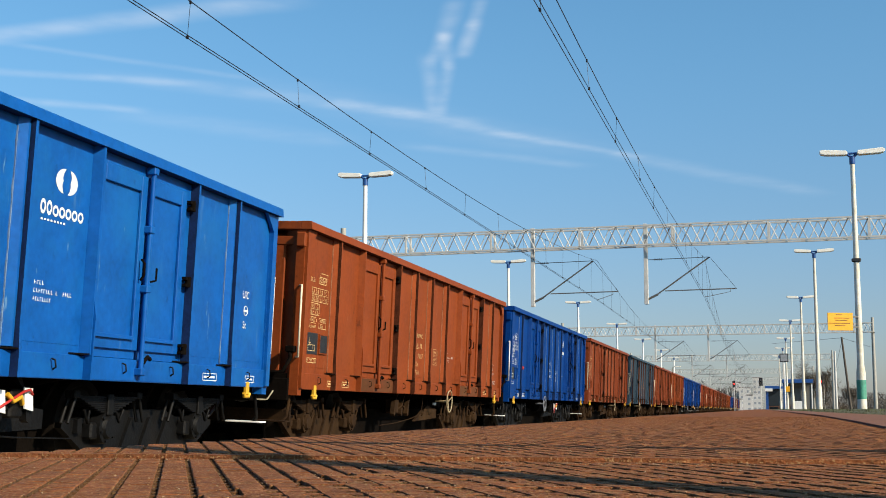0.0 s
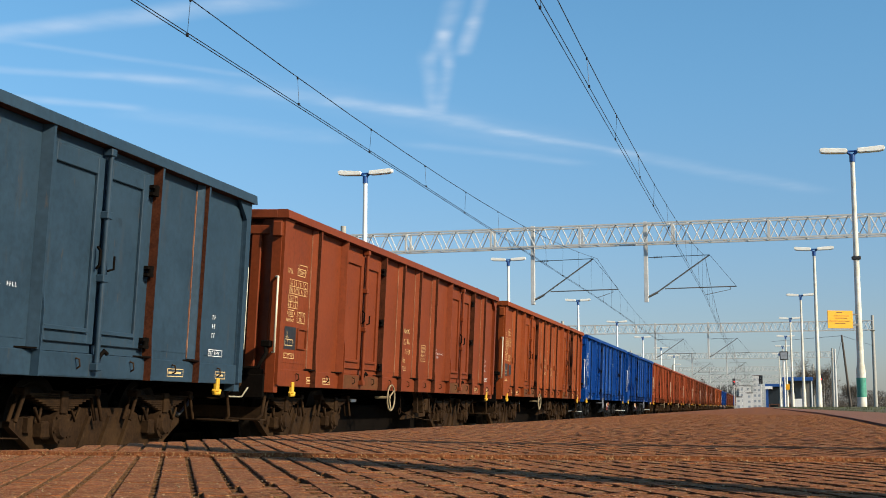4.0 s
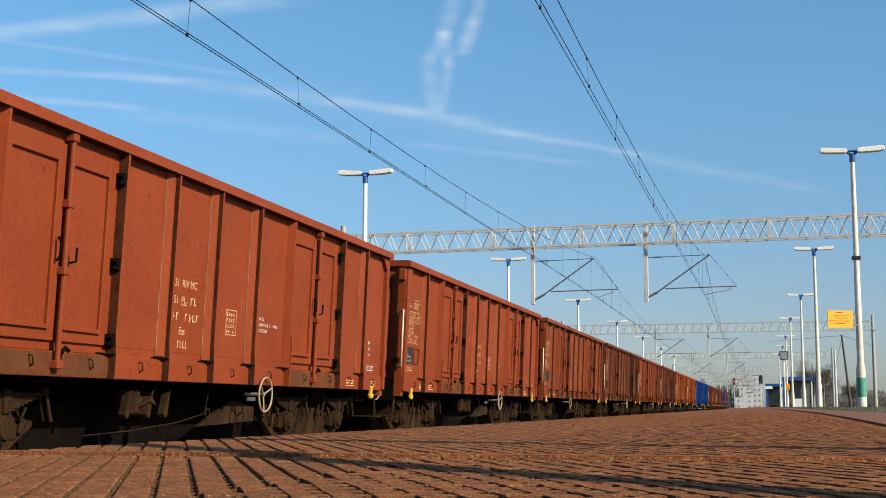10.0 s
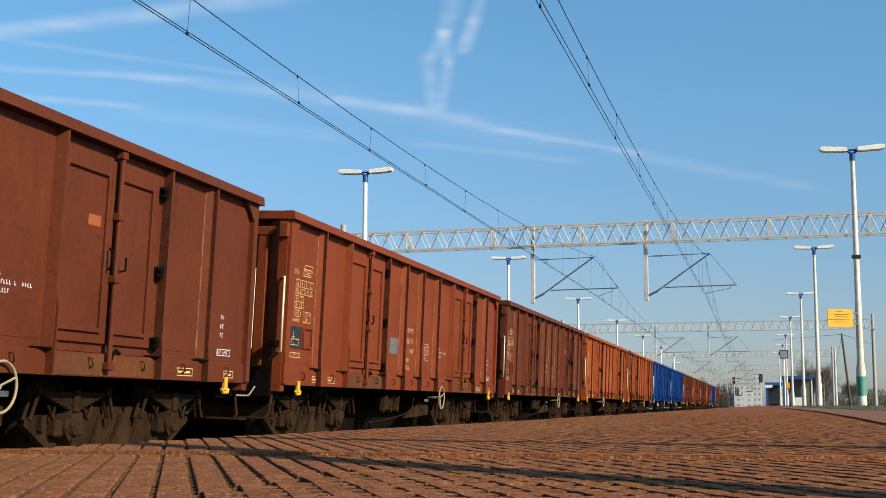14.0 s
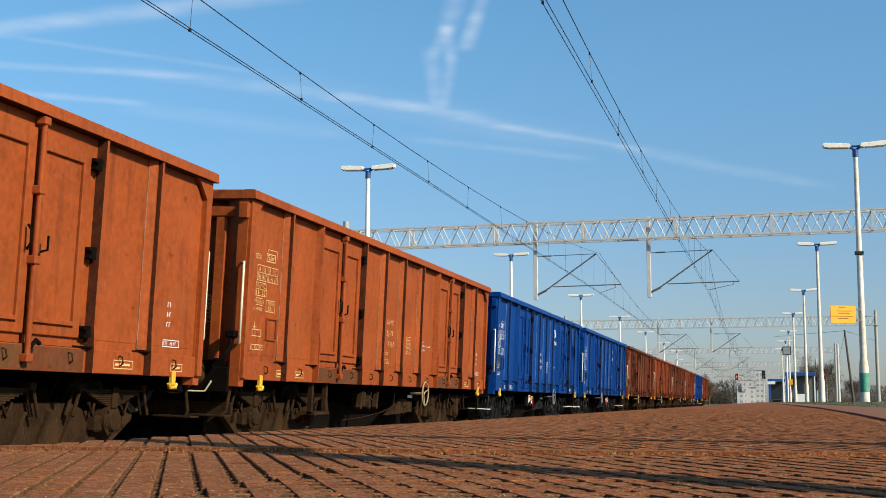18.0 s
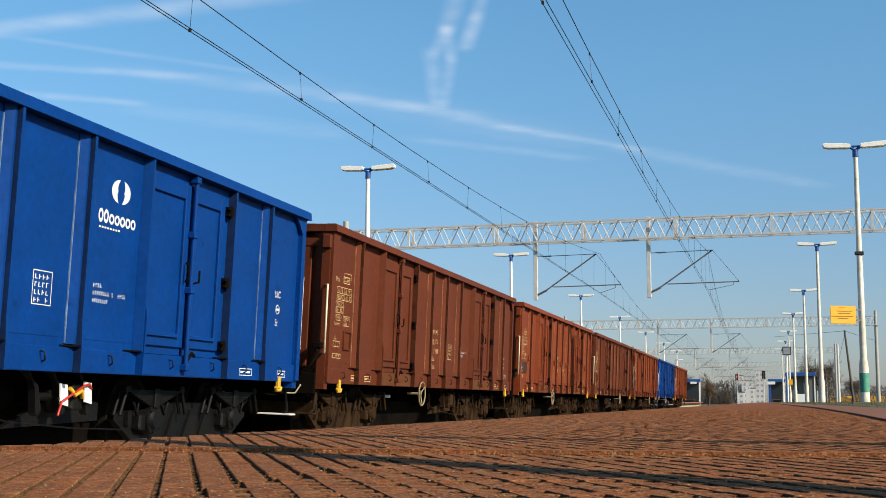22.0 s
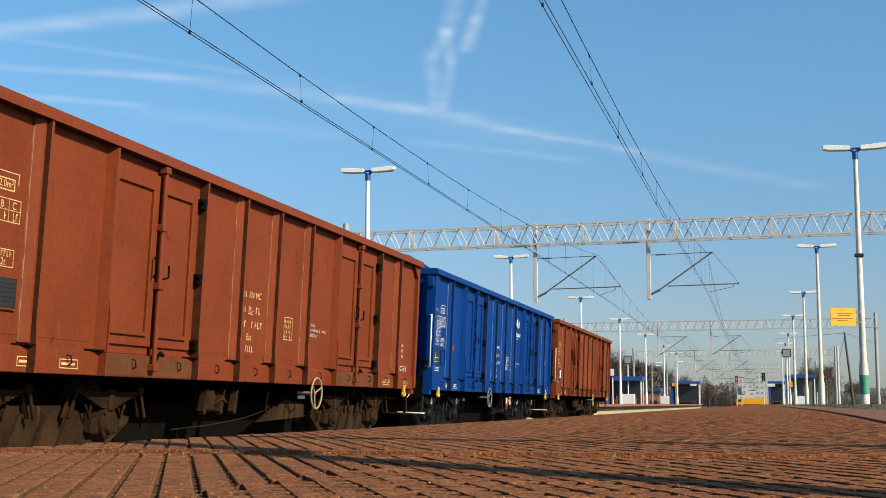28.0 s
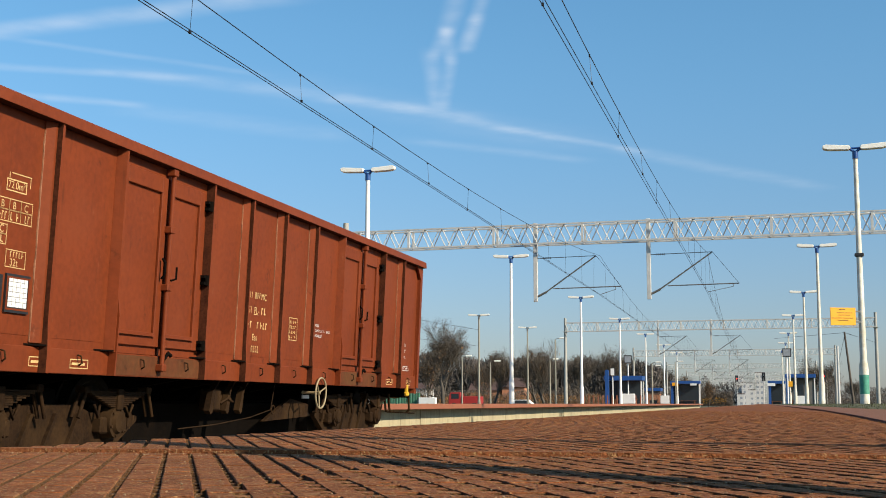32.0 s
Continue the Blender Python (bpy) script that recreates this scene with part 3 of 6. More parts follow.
def build_ribs(parent):
    """Slotted concrete paving: slabs square to the track, and on them narrow ribs that run askew with small bridges between."""
    rnd = random.Random(7)
    ca, sa = math.cos(RIB_TURN), math.sin(RIB_TURN)
    for row in range(-3, 20):
        bm = B()
        y0, y1 = 1.275 + row * TILE + 0.004, 1.275 + (row + 1) * TILE - 0.004
        z = TOP + slab_rise(row)
        prism(bm, [(EDGE, y0 + 0.08 * EDGE), (right_edge(y0), y0 + 0.08 * 0.35), (right_edge(y1), y1 + 0.08 * 0.35), (EDGE, y1 + 0.08 * EDGE)], "z", TOP - 0.045, z - (0.0048 if row < 1 else 0.0070))
        part("paving_slab", bm, M_GROOVE, parent)
        if row < 0:
            continue
        lip = 0.030 if row == 0 else 0.010
        bm = B()
        prism(bm, [(EDGE, y0 + 0.08 * EDGE), (right_edge(y0), y0 + 0.08 * 0.35), (right_edge(y0), y0 + lip + 0.08 * 0.35), (EDGE, y0 + lip + 0.08 * EDGE)], "z", z - 0.012, z - (0.0003 if row == 0 else 0.0012))
        part("slab_lip", bm, M_TILE, parent)
    meshes = []
    for k in range(16):
        bm = B()
        wide = k >= 8
        hx, hy = RIB_A * (rnd.uniform(0.285, 0.31) if wide else rnd.uniform(0.405, 0.418)), RIB_B * 0.5
        b, zt = (0.0004 if wide else 0.0009), 0.0
        bridge = -0.0018 if k < 8 else -0.0006
        rise = rnd.uniform(-0.0003, 0.0002)
        span = 0.0085 if wide else 0.0055
        for n, (x0, x1, q0, q1, top, bev) in enumerate(((-hx, hx, -hy, hy, zt, b), (hx - 0.001, RIB_A - hx + 0.001, -span, span, bridge, 0.0))):
            c = [(x0, q0), (x1, q0), (x1, q1), (x0, q1)]
            lo = [bm.verts.new((x, y, -0.0075)) for x, y in c]
            mid = [bm.verts.new((x, y, top - (0.0004 if wide else 0.0009))) for x, y in c]
            hi = [bm.verts.new((x + (bev if x == x0 else -bev), y, top + rise + rnd.uniform(-0.0003, 0.0003))) for x, y in c]
            for p, q in ((lo, mid), (mid, hi)):
                for i in range(4):
                    bm.faces.new((p[i], p[(i + 1) % 4], q[(i + 1) % 4], q[i]))
            bm.faces.new(hi)
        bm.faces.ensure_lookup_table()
        # left bridges carry dust; rib walls are darkened to deepen slot shade
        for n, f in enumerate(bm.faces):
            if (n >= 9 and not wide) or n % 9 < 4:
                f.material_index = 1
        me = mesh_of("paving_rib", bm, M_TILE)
        me.materials.append(M_DUST_SHADE)
        meshes.append(me)
    slots = []
    for i in range(-60, 200):
        for j in range(-40, 300):
            u, v = i * RIB_A, j * RIB_B + (0.016 - 0.005 * (i - 13)) % RIB_B
            x, y = u * ca - v * sa, u * sa + v * ca
            if EDGE + 0.015 < x < right_edge(y) - 0.012 and 0.5 < y < 8.99:
                slots.append((y + abs(x + 0.2) * 0.3, x, y))
    slots.sort()
    verts, faces, slot, count = [], [], [], 0
    for n, (_, x, y) in enumerate(slots):
        w = (y - 0.08 * x - 1.275) / TILE
        row = math.floor(w)
        if row == 0 and w * TILE < 0.036:
            row = -1
        z = TOP + slab_rise(row)
        if count < 300 and y > 0.62:
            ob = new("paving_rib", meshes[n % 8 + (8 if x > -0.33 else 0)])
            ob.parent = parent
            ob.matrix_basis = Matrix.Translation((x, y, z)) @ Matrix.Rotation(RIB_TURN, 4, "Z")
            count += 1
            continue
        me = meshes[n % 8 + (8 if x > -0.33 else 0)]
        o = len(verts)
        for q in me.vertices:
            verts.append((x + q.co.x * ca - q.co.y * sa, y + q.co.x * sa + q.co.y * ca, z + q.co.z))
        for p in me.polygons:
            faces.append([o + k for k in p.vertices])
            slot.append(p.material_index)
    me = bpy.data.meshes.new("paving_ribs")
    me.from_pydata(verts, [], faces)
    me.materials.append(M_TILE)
    me.materials.append(M_DUST_SHADE)
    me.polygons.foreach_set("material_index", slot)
    ob = new("paving_ribs", me)
    ob.parent = parent
    tagged(ob, kind="stuff")
    # sand grains and chips lying on the paving
    verts, faces = [], []
    for k in range(1100):
        y = 0.58 + 2.6 * rnd.random() ** 1.7
        x = rnd.uniform(EDGE + 0.03, right_edge(y) - 0.02)
        s = rnd.uniform(0.0004, 0.0010) if k > 14 else rnd.uniform(0.0010, 0.0018)
        if k % 5 == 0:
            y = 1.235 + 0.08 * x + rnd.gauss(0, 0.012)
        z = TOP + slab_rise(math.floor((y - 0.08 * x - 1.275) / TILE)) + s * 0.4
        o = len(verts)
        a = rnd.uniform(0, math.tau)
        for t in range(4):
            r = s * rnd.uniform(0.7, 1.3)
            verts.append((x + r * math.cos(a + t * 1.57), y + r * 1.3 * math.sin(a + t * 1.57), z))
        verts += [(x, y, z + s * rnd.uniform(0.4, 0.9)), (x, y, z - s)]
        for t in range(4):
            faces += [(o + t, o + (t + 1) % 4, o + 4), (o + (t + 1) % 4, o + t, o + 5)]
    me = bpy.data.meshes.new("sand_grains")
    me.from_pydata(verts, [], faces)
    me.materials.append(M_GRAIN)
    tagged(new("sand_grains", me), "pale sand grains and chips scattered on the paving", "sand", kind="stuff")


build_ground()
build_platform()


# ---- wagons ----
PITCH_W, LB = 14.04, 12.99
POSTS = [1.30, 4.34, 5.42, 6.48, 7.61, 10.69, 11.77]
BESIDE_DOOR = (4.34, 10.69)
PILLARS = [2.41, 8.71]
BAYS = [(0.12, 1.30), (1.30, 2.41), (4.34, 5.42), (5.42, 6.48), (6.48, 7.61), (7.61, 8.71), (10.69, 11.77), (11.77, 12.87)]
BASE = PAINT["brown"]
M_FOOT = M_CREAM.copy()
M_FOOT.name = "footboard_paint"
FLAT = Matrix(((0, 0, 1, 0), (1, 0, 0, 0), (0, 1, 0, 0), (0, 0, 0, 1)))   # lettering plane on the +x side


def build_bogie(wagon, y):
    bog = part("bogie", box(B(), -0.92, 0.92, -0.20, 0.20, 0.58, 0.86, 0.02), M_UNDER_DARK, wagon, "cast steel bogie with leaf springs, caked in brown brake dust", Matrix.Translation((0, y, 0)))
    for sx in (-1, 1):
        def side(bm, x0, x1, *rest):
            return box(bm, *sorted((sx * x0, sx * x1)), *rest)
        bm = B()
        a, b = sorted((sx * 0.93, sx * 1.0))
        prism(bm, [(-1.62, 0.60), (-1.30, 0.64), (-0.70, 0.64), (-0.42, 0.72), (0.42, 0.72), (0.70, 0.64), (1.30, 0.64), (1.62, 0.60), (1.62, 0.55), (1.12, 0.27), (-1.12, 0.27), (-1.62, 0.55)], "x", a, b)
        for q in (-1.42, 1.34):
            side(bm, 0.99, 1.05, q, q + 0.08, 0.50, 0.63)
        side(bm, 0.99, 1.07, -0.66, 0.66, 0.29, 0.335)
        part("side_frame", bm, M_UNDER, bog)
        for q in (-0.40, 0.0, 0.40) if sx > 0 else ():
            bm = B()
            prism(bm, [(q - 0.14, 0.33), (q - 0.09, 0.33), (q + 0.09, 0.64), (q + 0.04, 0.64)], "x", *sorted((sx * 1.0, sx * 1.035)))
            part("frame_rib", bm, M_UNDER, bog)
        for wy in (-1.0, 1.0):
            bm = B()
            tube(bm, (sx * 0.98, wy, 0.55), (sx * 1.13, wy, 0.55), 0.165, 0.155, n=20)
            tube(bm, (sx * 1.13, wy, 0.55), (sx * 1.165, wy, 0.55), 0.115, 0.095, n=16)
            side(bm, 0.96, 1.10, wy - 0.25, wy + 0.25, 0.44, 0.60, 0.02)
            for k in range(6):
                a = k * math.tau / 6 + 0.3
                tube(bm, (sx * 1.13, wy + 0.132 * math.cos(a), 0.55 + 0.132 * math.sin(a)), (sx * 1.148, wy + 0.132 * math.cos(a), 0.55 + 0.132 * math.sin(a)), 0.014, n=6)
            part("axle_box", bm, M_UNDER, bog)
            bm = B()
            for k in range(8):
                h = 0.58 - 0.062 * k
                side(bm, 1.03, 1.13, wy - h, wy + h, 0.853 - 0.0195 * (k + 1), 0.853 - 0.0195 * k - 0.003)
            part("leaf_spring", bm, M_UNDER, bog)
            if sx < 0:
                continue
            bm = B()
            side(bm, 1.02, 1.155, wy - 0.055, wy + 0.055, 0.67, 0.875, 0.008)
            part("spring_buckle", bm, M_UNDER, bog)
            for dy, lean in ((-0.60, -0.12), (0.60, 0.12)) if sx > 0 else ():
                bm = B()
                side(bm, 1.02, 1.14, wy + dy - 0.05, wy + dy + 0.05, 0.83, 0.90, 0.01)
                for x in (1.05, 1.12):
                    rod(bm, [(sx * x, wy + dy, 0.87), (sx * x, wy + dy + lean, 0.60)], 0.020, 6)
                part("swing_link", bm, M_UNDER, bog)
            for dy in (-0.30, 0.30) if sx > 0 else ():
                bm = B()
                rod(bm, [(sx * 1.06, wy + dy * 0.8, 0.74), (sx * 1.08, wy + dy, 0.60), (sx * 1.08, wy + dy * 1.25, 0.72)], 0.016, 6)
                part("safety_loop", bm, M_UNDER, bog)
        bm = B()
        rod(bm, [(sx * 0.85, -0.55, 0.5), (sx * 0.85, -0.42, 0.78)], 0.03, 6)
        rod(bm, [(sx * 0.85, 0.55, 0.5), (sx * 0.85, 0.42, 0.78)], 0.03, 6)
        side(bm, 0.72, 0.86, -0.52, -0.46, 0.34, 0.62)
        side(bm, 0.72, 0.86, 0.46, 0.52, 0.34, 0.62)
        part("brake_gear", bm, M_UNDER_DARK, bog)
    for wy in (-1.0, 1.0):
        bm = B()
        half = [(0.66, 0.08), (0.66, 0.47), (0.67, 0.49), (0.69, 0.49), (0.70, 0.46), (0.82, 0.455), (0.82, 0.39), (0.79, 0.36), (0.79, 0.18), (0.85, 0.16), (0.86, 0.12), (0.95, 0.08)]
        lathe(bm, [(-x, r) for x, r in half[::-1]] + half, 28)
        part("wheelset", bm, M_WHEEL, bog, "steel wheelset with worn bright treads", Matrix.Translation((0, wy, 0.56)))
    return bog


def turn_round(bm, shift=0.2):
    """The other way round along the wagon."""
    for v in bm.verts:
        v.co.y = LB + shift - v.co.y
    bmesh.ops.reverse_faces(bm, faces=bm.faces[:])
    return bm


def build_wagon(back):
    """back: the wheel of the hand brake and its gear stand in the other half of the wagon."""
    wg = thing("freight_wagon", "red-brown steel open freight wagon", "freight wagon", group="wagons of the goods train")
    for y0, y1 in BAYS:
        bm = B()
        box(bm, 1.365, 1.40, y0, y1, 1.20, 3.105)
        # shallow pressed field
        prism(bm, [(y0 + 0.10, 1.30), (y1 - 0.10, 1.30), (y1 - 0.10, 3.02), (y0 + 0.10, 3.02)], "x", 1.40, 1.404)
        part("side_panel", bm, BASE, wg)
    bm = B()
    box(bm, -1.40, -1.365, 0.12, LB - 0.12, 1.0, 3.105)
    for y in POSTS + PILLARS:
        box(bm, -1.495, -1.40, y - 0.06, y, 1.0, 3.107)
    part("side_wall", bm, BASE, wg)
    for sx in (-1, 1):
        # top rail with a small lip
        bm = B()
        a = [(sx * 1.36, 3.108), (sx * 1.36, 3.215), (sx * 1.488, 3.215), (sx * 1.502, 3.203), (sx * 1.512, 3.118), (sx * 1.512, 3.108)]
        prism(bm, a, "y", -0.02, LB + 0.02)
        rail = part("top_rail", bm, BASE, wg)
        # underside coloured dark, as shade below the rail
        rail.data.materials.append(M_SHADE_BROWN)
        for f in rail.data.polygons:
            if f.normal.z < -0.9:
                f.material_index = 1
        if sx < 0:
            continue
        for y in POSTS:
            bm = B()
            prism(bm, [(sx * 1.37, 1.0), (sx * 1.507, 1.0), (sx * 1.507, 1.20), (sx * 1.492, 1.42), (sx * 1.497, 3.107), (sx * 1.37, 3.107)], "y", y - 0.038, y)
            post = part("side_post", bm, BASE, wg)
            # faces towards -y coloured dark, as the shaded side of the post
            post.data.materials.append(M_SHADE_BROWN)
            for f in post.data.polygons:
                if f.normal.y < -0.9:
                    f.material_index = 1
            if y in BESIDE_DOOR:
                continue
            bm = B()
            prism(bm, [(sx * 1.37, y - 0.165), (sx * 1.412, y - 0.165), (sx * 1.456, y - 0.080), (sx * 1.456, y - 0.052), (sx * 1.37, y - 0.052)], "z", 1.245, 3.107)
            part("post_flange", bm, BASE, wg)
        for y in POSTS:
            if y in BESIDE_DOOR:
                continue
            bm = B()
            left = [(y - 0.172 + 0.007 * math.sin(k * 2.3 + y * 5), 1.25 + 0.127 * k) for k in range(15)]
            prism(bm, left + [(y - 0.162, 3.028), (y - 0.162, 1.25)], "x", 1.404, 1.4155)
            part("worn_edge", bm, M_EDGE, wg)
        for y in PILLARS:
            bm = B()
            prism(bm, [(sx * 1.37, y - 0.068), (sx * 1.404, y - 0.062), (sx * 1.495, y - 0.028), (sx * 1.497, y), (sx * 1.37, y)], "z", 1.22, 3.107)
            prism(bm, [(sx * 1.38, 1.0), (sx * 1.507, 1.0), (sx * 1.520, 1.56), (sx * 1.497, 1.70), (sx * 1.38, 1.70)], "y", y - 0.018, y + 0.006)
            part("door_pillar", bm, BASE, wg)
    # lower side sill, near and far
    bm = B()
    box(bm, 1.30, 1.43, 0.02, LB - 0.02, 1.0, 1.215, 0.006)
    part("side_sill", bm, BASE, wg)
    for d in PILLARS:
        bm = B()
        box(bm, 1.428, 1.4335, d + 0.03, d + 1.90, 1.012, 1.205)
        part("door_sill", bm, M_SILL, wg, "sill below the doors caked in ochre dirt")
    for y in POSTS + PILLARS:
        bm = B()
        prism(bm, [(1.40, y - 0.23), (1.498, y - 0.04), (1.40, y - 0.04)], "z", 1.222, 1.236)
        part("shelf_bracket", bm, M_UNDER_DARK, wg)
    for y0, y1 in BAYS + [(2.6, 3.4), (3.5, 4.4), (8.95, 9.8), (9.9, 10.8)]:
        bm = B()
        c = (y0 + y1) / 2
        rod(bm, [(1.44, c, 1.17), (1.475, c, 1.16), (1.475, c + 0.02, 1.10), (1.44, c + 0.03, 1.08)], 0.008, 6)
        part("lashing_ring", bm, M_UNDER, wg)
    # doors
    for d in PILLARS:
        for n, (y0, y1) in enumerate(((d + 0.03, d + 0.94), (d + 0.98, d + 1.80))):
            bm = B()
            box(bm, 1.37, 1.402, y0, y1, 1.22, 3.10)
            w = 0.11
            for q in ((y0, y0 + w, 1.30, 3.0), (y1 - w, y1, 1.30, 3.0), (y0 + w, y1 - w, 2.84, 3.0), (y0 + w, y1 - w, 1.30, 1.44)):
                box(bm, 1.40, 1.432, *q, 0.006)
            prism(bm, [(1.43, y0 + 0.06), (1.46, y0 + 0.06), (1.46, y1 - 0.12), (1.43, y1 - 0.12)], "z", 1.40, 1.415)
            part("door_leaf", bm, BASE, wg)
        bm = B()
        y = d + 0.96
        tube(bm, (1.475, y, 1.06), (1.475, y, 3.04), 0.026, n=10)
        part("locking_bar", bm, BASE, wg)
        for z in (1.10, 1.90, 2.48, 3.06):
            bm = B()
            box(bm, 1.42, 1.51, y - 0.045, y + 0.045, z - 0.035, z + 0.035, 0.008)
            part("bar_guide", bm, BASE, wg)
        bm = B()
        rod(bm, [(1.46, y - 0.10, 1.98), (1.50, y - 0.11, 2.02), (1.50, y - 0.11, 2.14), (1.46, y - 0.10, 2.18)], 0.012, 6)
        part("door_handle", bm, M_UNDER_DARK, wg)
        bm = B()
        rod(bm, [(1.46, y + 0.10, 1.98), (1.50, y + 0.14, 2.00), (1.50, y + 0.14, 2.12)], 0.012, 6)
        part("door_handle", bm, M_UNDER_DARK, wg)
        bm = B()
        rod(bm, [(1.47, y, 1.15), (1.51, y + 0.06, 1.25), (1.52, y + 0.10, 1.22)], 0.02, 6)
        part("latch", bm, M_UNDER_DARK, wg)
        bm = B()
        box(bm, 1.37, 1.40, d + 1.80, d + 1.94, 1.22, 3.10)
        part("hinge_strip", bm, BASE, wg)
        for z in (1.36, 2.06, 2.86):
            bm = B()
            tube(bm, (1.465, d + 1.875, z - 0.055), (1.465, d + 1.875, z + 0.055), 0.03, n=8)
            box(bm, 1.40, 1.475, d + 1.80, d + 1.925, z - 0.05, z - 0.02)
            box(bm, 1.40, 1.475, d + 1.80, d + 1.925, z + 0.02, z + 0.05)
            part("hinge", bm, M_UNDER_DARK, wg)
    # ends
    for e, s in ((0.0, -1), (LB, 1)):
        def yy(a, b):
            return sorted((e + s * a, e + s * b))
        bm = B()
        box(bm, -1.36, 1.36, *yy(-0.20, -0.16), 1.0, 3.105)
        part("end_wall", bm, BASE, wg)
        bm = B()
        box(bm, -1.36, 1.36, *yy(-0.24, 0.02), 3.10, 3.213, 0.01)
        part("end_rail", bm, BASE, wg)
        bm = B()
        box(bm, -1.36, 1.36, *yy(-0.17, -0.03), 2.90, 3.02, 0.01)
        part("end_beam", bm, BASE, wg)
        for sx in (-1, 1):
            bm = B()
            prism(bm, [(sx * 1.30, e + s * 0.0), (sx * 1.42, e + s * 0.0), (sx * 1.42, e - s * 0.14), (sx * 1.12, e - s * 0.17), (sx * 1.12, e - s * 0.10)], "z", 0.92, 3.105)
            part("corner_post", bm, BASE, wg)
            bm = B()
            prism(bm, [(e - s * 0.02, 3.107), (e - s * 0.36, 3.107), (e - s * 0.14, 2.90), (e - s * 0.13, 1.02), (e - s * 0.02, 1.02)], "x", *sorted((sx * 1.42, sx * 1.46)))
            part("corner_gusset", bm, BASE, wg)
            bm = B()
            box(bm, *sorted((sx * 1.00, sx * 1.13)), *yy(-0.17, -0.04), 1.0, 2.90, 0.008)
            part("end_post", bm, BASE, wg)
            bm = B()
            box(bm, *sorted((sx * 1.31, sx * 1.435)), *yy(-0.10, 0.05), 2.87, 3.06, 0.012)
            part("end_bracket", bm, BASE, wg)
            bm = B()
            tube(bm, (sx * 0.875, e, 1.05), (sx * 0.875, e + s * 0.20, 1.05), 0.14, 0.125, n=14)
            tube(bm, (sx * 0.875, e + s * 0.20, 1.05), (sx * 0.875, e + s * 0.46, 1.05), 0.095, n=12)
            tube(bm, (sx * 0.875, e + s * 0.46, 1.05), (sx * 0.875, e + s * 0.52, 1.05), 0.23, 0.24, n=20)
            part("buffer", bm, M_UNDER, wg)
            # shunter's step and grab rails
            bm = B()
            x = sx * 1.30
            rod(bm, [(x, e - s * 0.08, 0.98), (x, e + s * 0.03, 0.64), (x - sx * 0.05, e + s * 0.05, 0.585)], 0.022, 6)
            part("step_hanger", bm, M_UNDER, wg)
            bm = B()
            box(bm, *sorted((sx * 0.90, sx * 1.36)), *yy(0.0, 0.20), 0.570, 0.590, 0.004)
            part("footboard", bm, M_FOOT, wg)
            bm = B()
            rod(bm, [(sx * 1.10, e + s * 0.04, 0.97), (sx * 1.03, e + s * 0.04, 0.855), (sx * 1.0, e + s * 0.04, 0.848), (sx * 0.35, e + s * 0.04, 0.843)], 0.011, 6)
            part("coupler_rail", bm, M_CREAM, wg, "cream bent handrail below the buffer")
        x = 1.425
        bm = B()
        z0, z1 = 1.42, 2.36
        rod(bm, [(x - 0.06, e - s * 0.02, z0), (x, e + s * 0.05, z0), (x, e + s * 0.05, z1), (x - 0.06, e - s * 0.02, z1)], 0.014, 8)
        part("grab_rail", bm, M_CREAM, wg, "cream painted vertical grab rail")
        bm = B()
        box(bm, -1.30, 1.30, *yy(-0.20, 0.02), 0.84, 1.14, 0.015)
        part("headstock", bm, M_UNDER_DARK, wg)
        if s < 0:
            bm = B()
            box(bm, -1.24, 1.24, *yy(-0.30, -0.24), 0.575, 0.73, 0.006)
            part("brake_beam", bm, M_UNDER, wg)
        bm = B()
        tube(bm, (0, e, 1.0), (0, e + s * 0.30, 1.0), 0.05, n=8)
        rod(bm, [(0, e + s * 0.30, 1.0), (0, e + s * 0.40, 0.93), (0, e + s * 0.34, 0.80), (0, e + s * 0.24, 0.62)], 0.035, 6)
        part("coupling", bm, M_UNDER_DARK, wg)
        bm = B()
        rod(bm, [(0.4, e, 0.95), (0.42, e + s * 0.25, 0.75), (0.40, e + s * 0.48, 0.60), (0.3, e + s * 0.55, 0.70)], 0.025, 6)
        part("brake_hose", bm, M_BLACK, wg)
        # tow hook
        bm = B()
        y = e - s * 0.62
        box(bm, 1.40, 1.45, y - 0.035, y + 0.035, 0.91, 1.06, 0.01)
        rod(bm, [(1.43, y - 0.08, 0.93), (1.43, y - 0.06, 0.89), (1.43, y + 0.06, 0.89), (1.43, y + 0.08, 0.93)], 0.022, 8)
        part("tow_hook", bm, M_YELLOW, wg, "yellow tow hook")
        # lever gear at the end
        bm = B()
        rod(bm, [(1.30, e + s * 0.04, 1.52), (1.34, e + s * 0.10, 1.40), (1.25, e + s * 0.12, 1.22), (0.95, e + s * 0.10, 1.20), (0.9, e + s * 0.05, 1.35)], 0.026, 6)
        box(bm, 1.26, 1.38, *yy(-0.01, 0.10), 1.48, 1.56, 0.01)
        part("uncoupling_lever", bm, M_UNDER_DARK, wg)
    # corner gear, floor, load, underframe
    bm = B()
    box(bm, -1.36, 1.36, 0.02, LB - 0.02, 1.14, 1.20)
    part("floor", bm, M_UNDER_DARK, wg)
    bm = B()
    nx, ny = 9, 40
    rnd = random.Random(11)
    g = []
    for j in range(ny):
        row = []
        for i in range(nx):
            u, v = i / (nx - 1), j / (ny - 1)
            z = 2.55 + 0.35 * math.sin(math.pi * u) * (0.6 + 0.4 * math.sin(v * 13 + 1)) + rnd.uniform(-0.04, 0.04)
            row.append(bm.verts.new((-1.35 + 2.70 * u, 0.22 + (LB - 0.44) * v, z)))
        g.append(row)
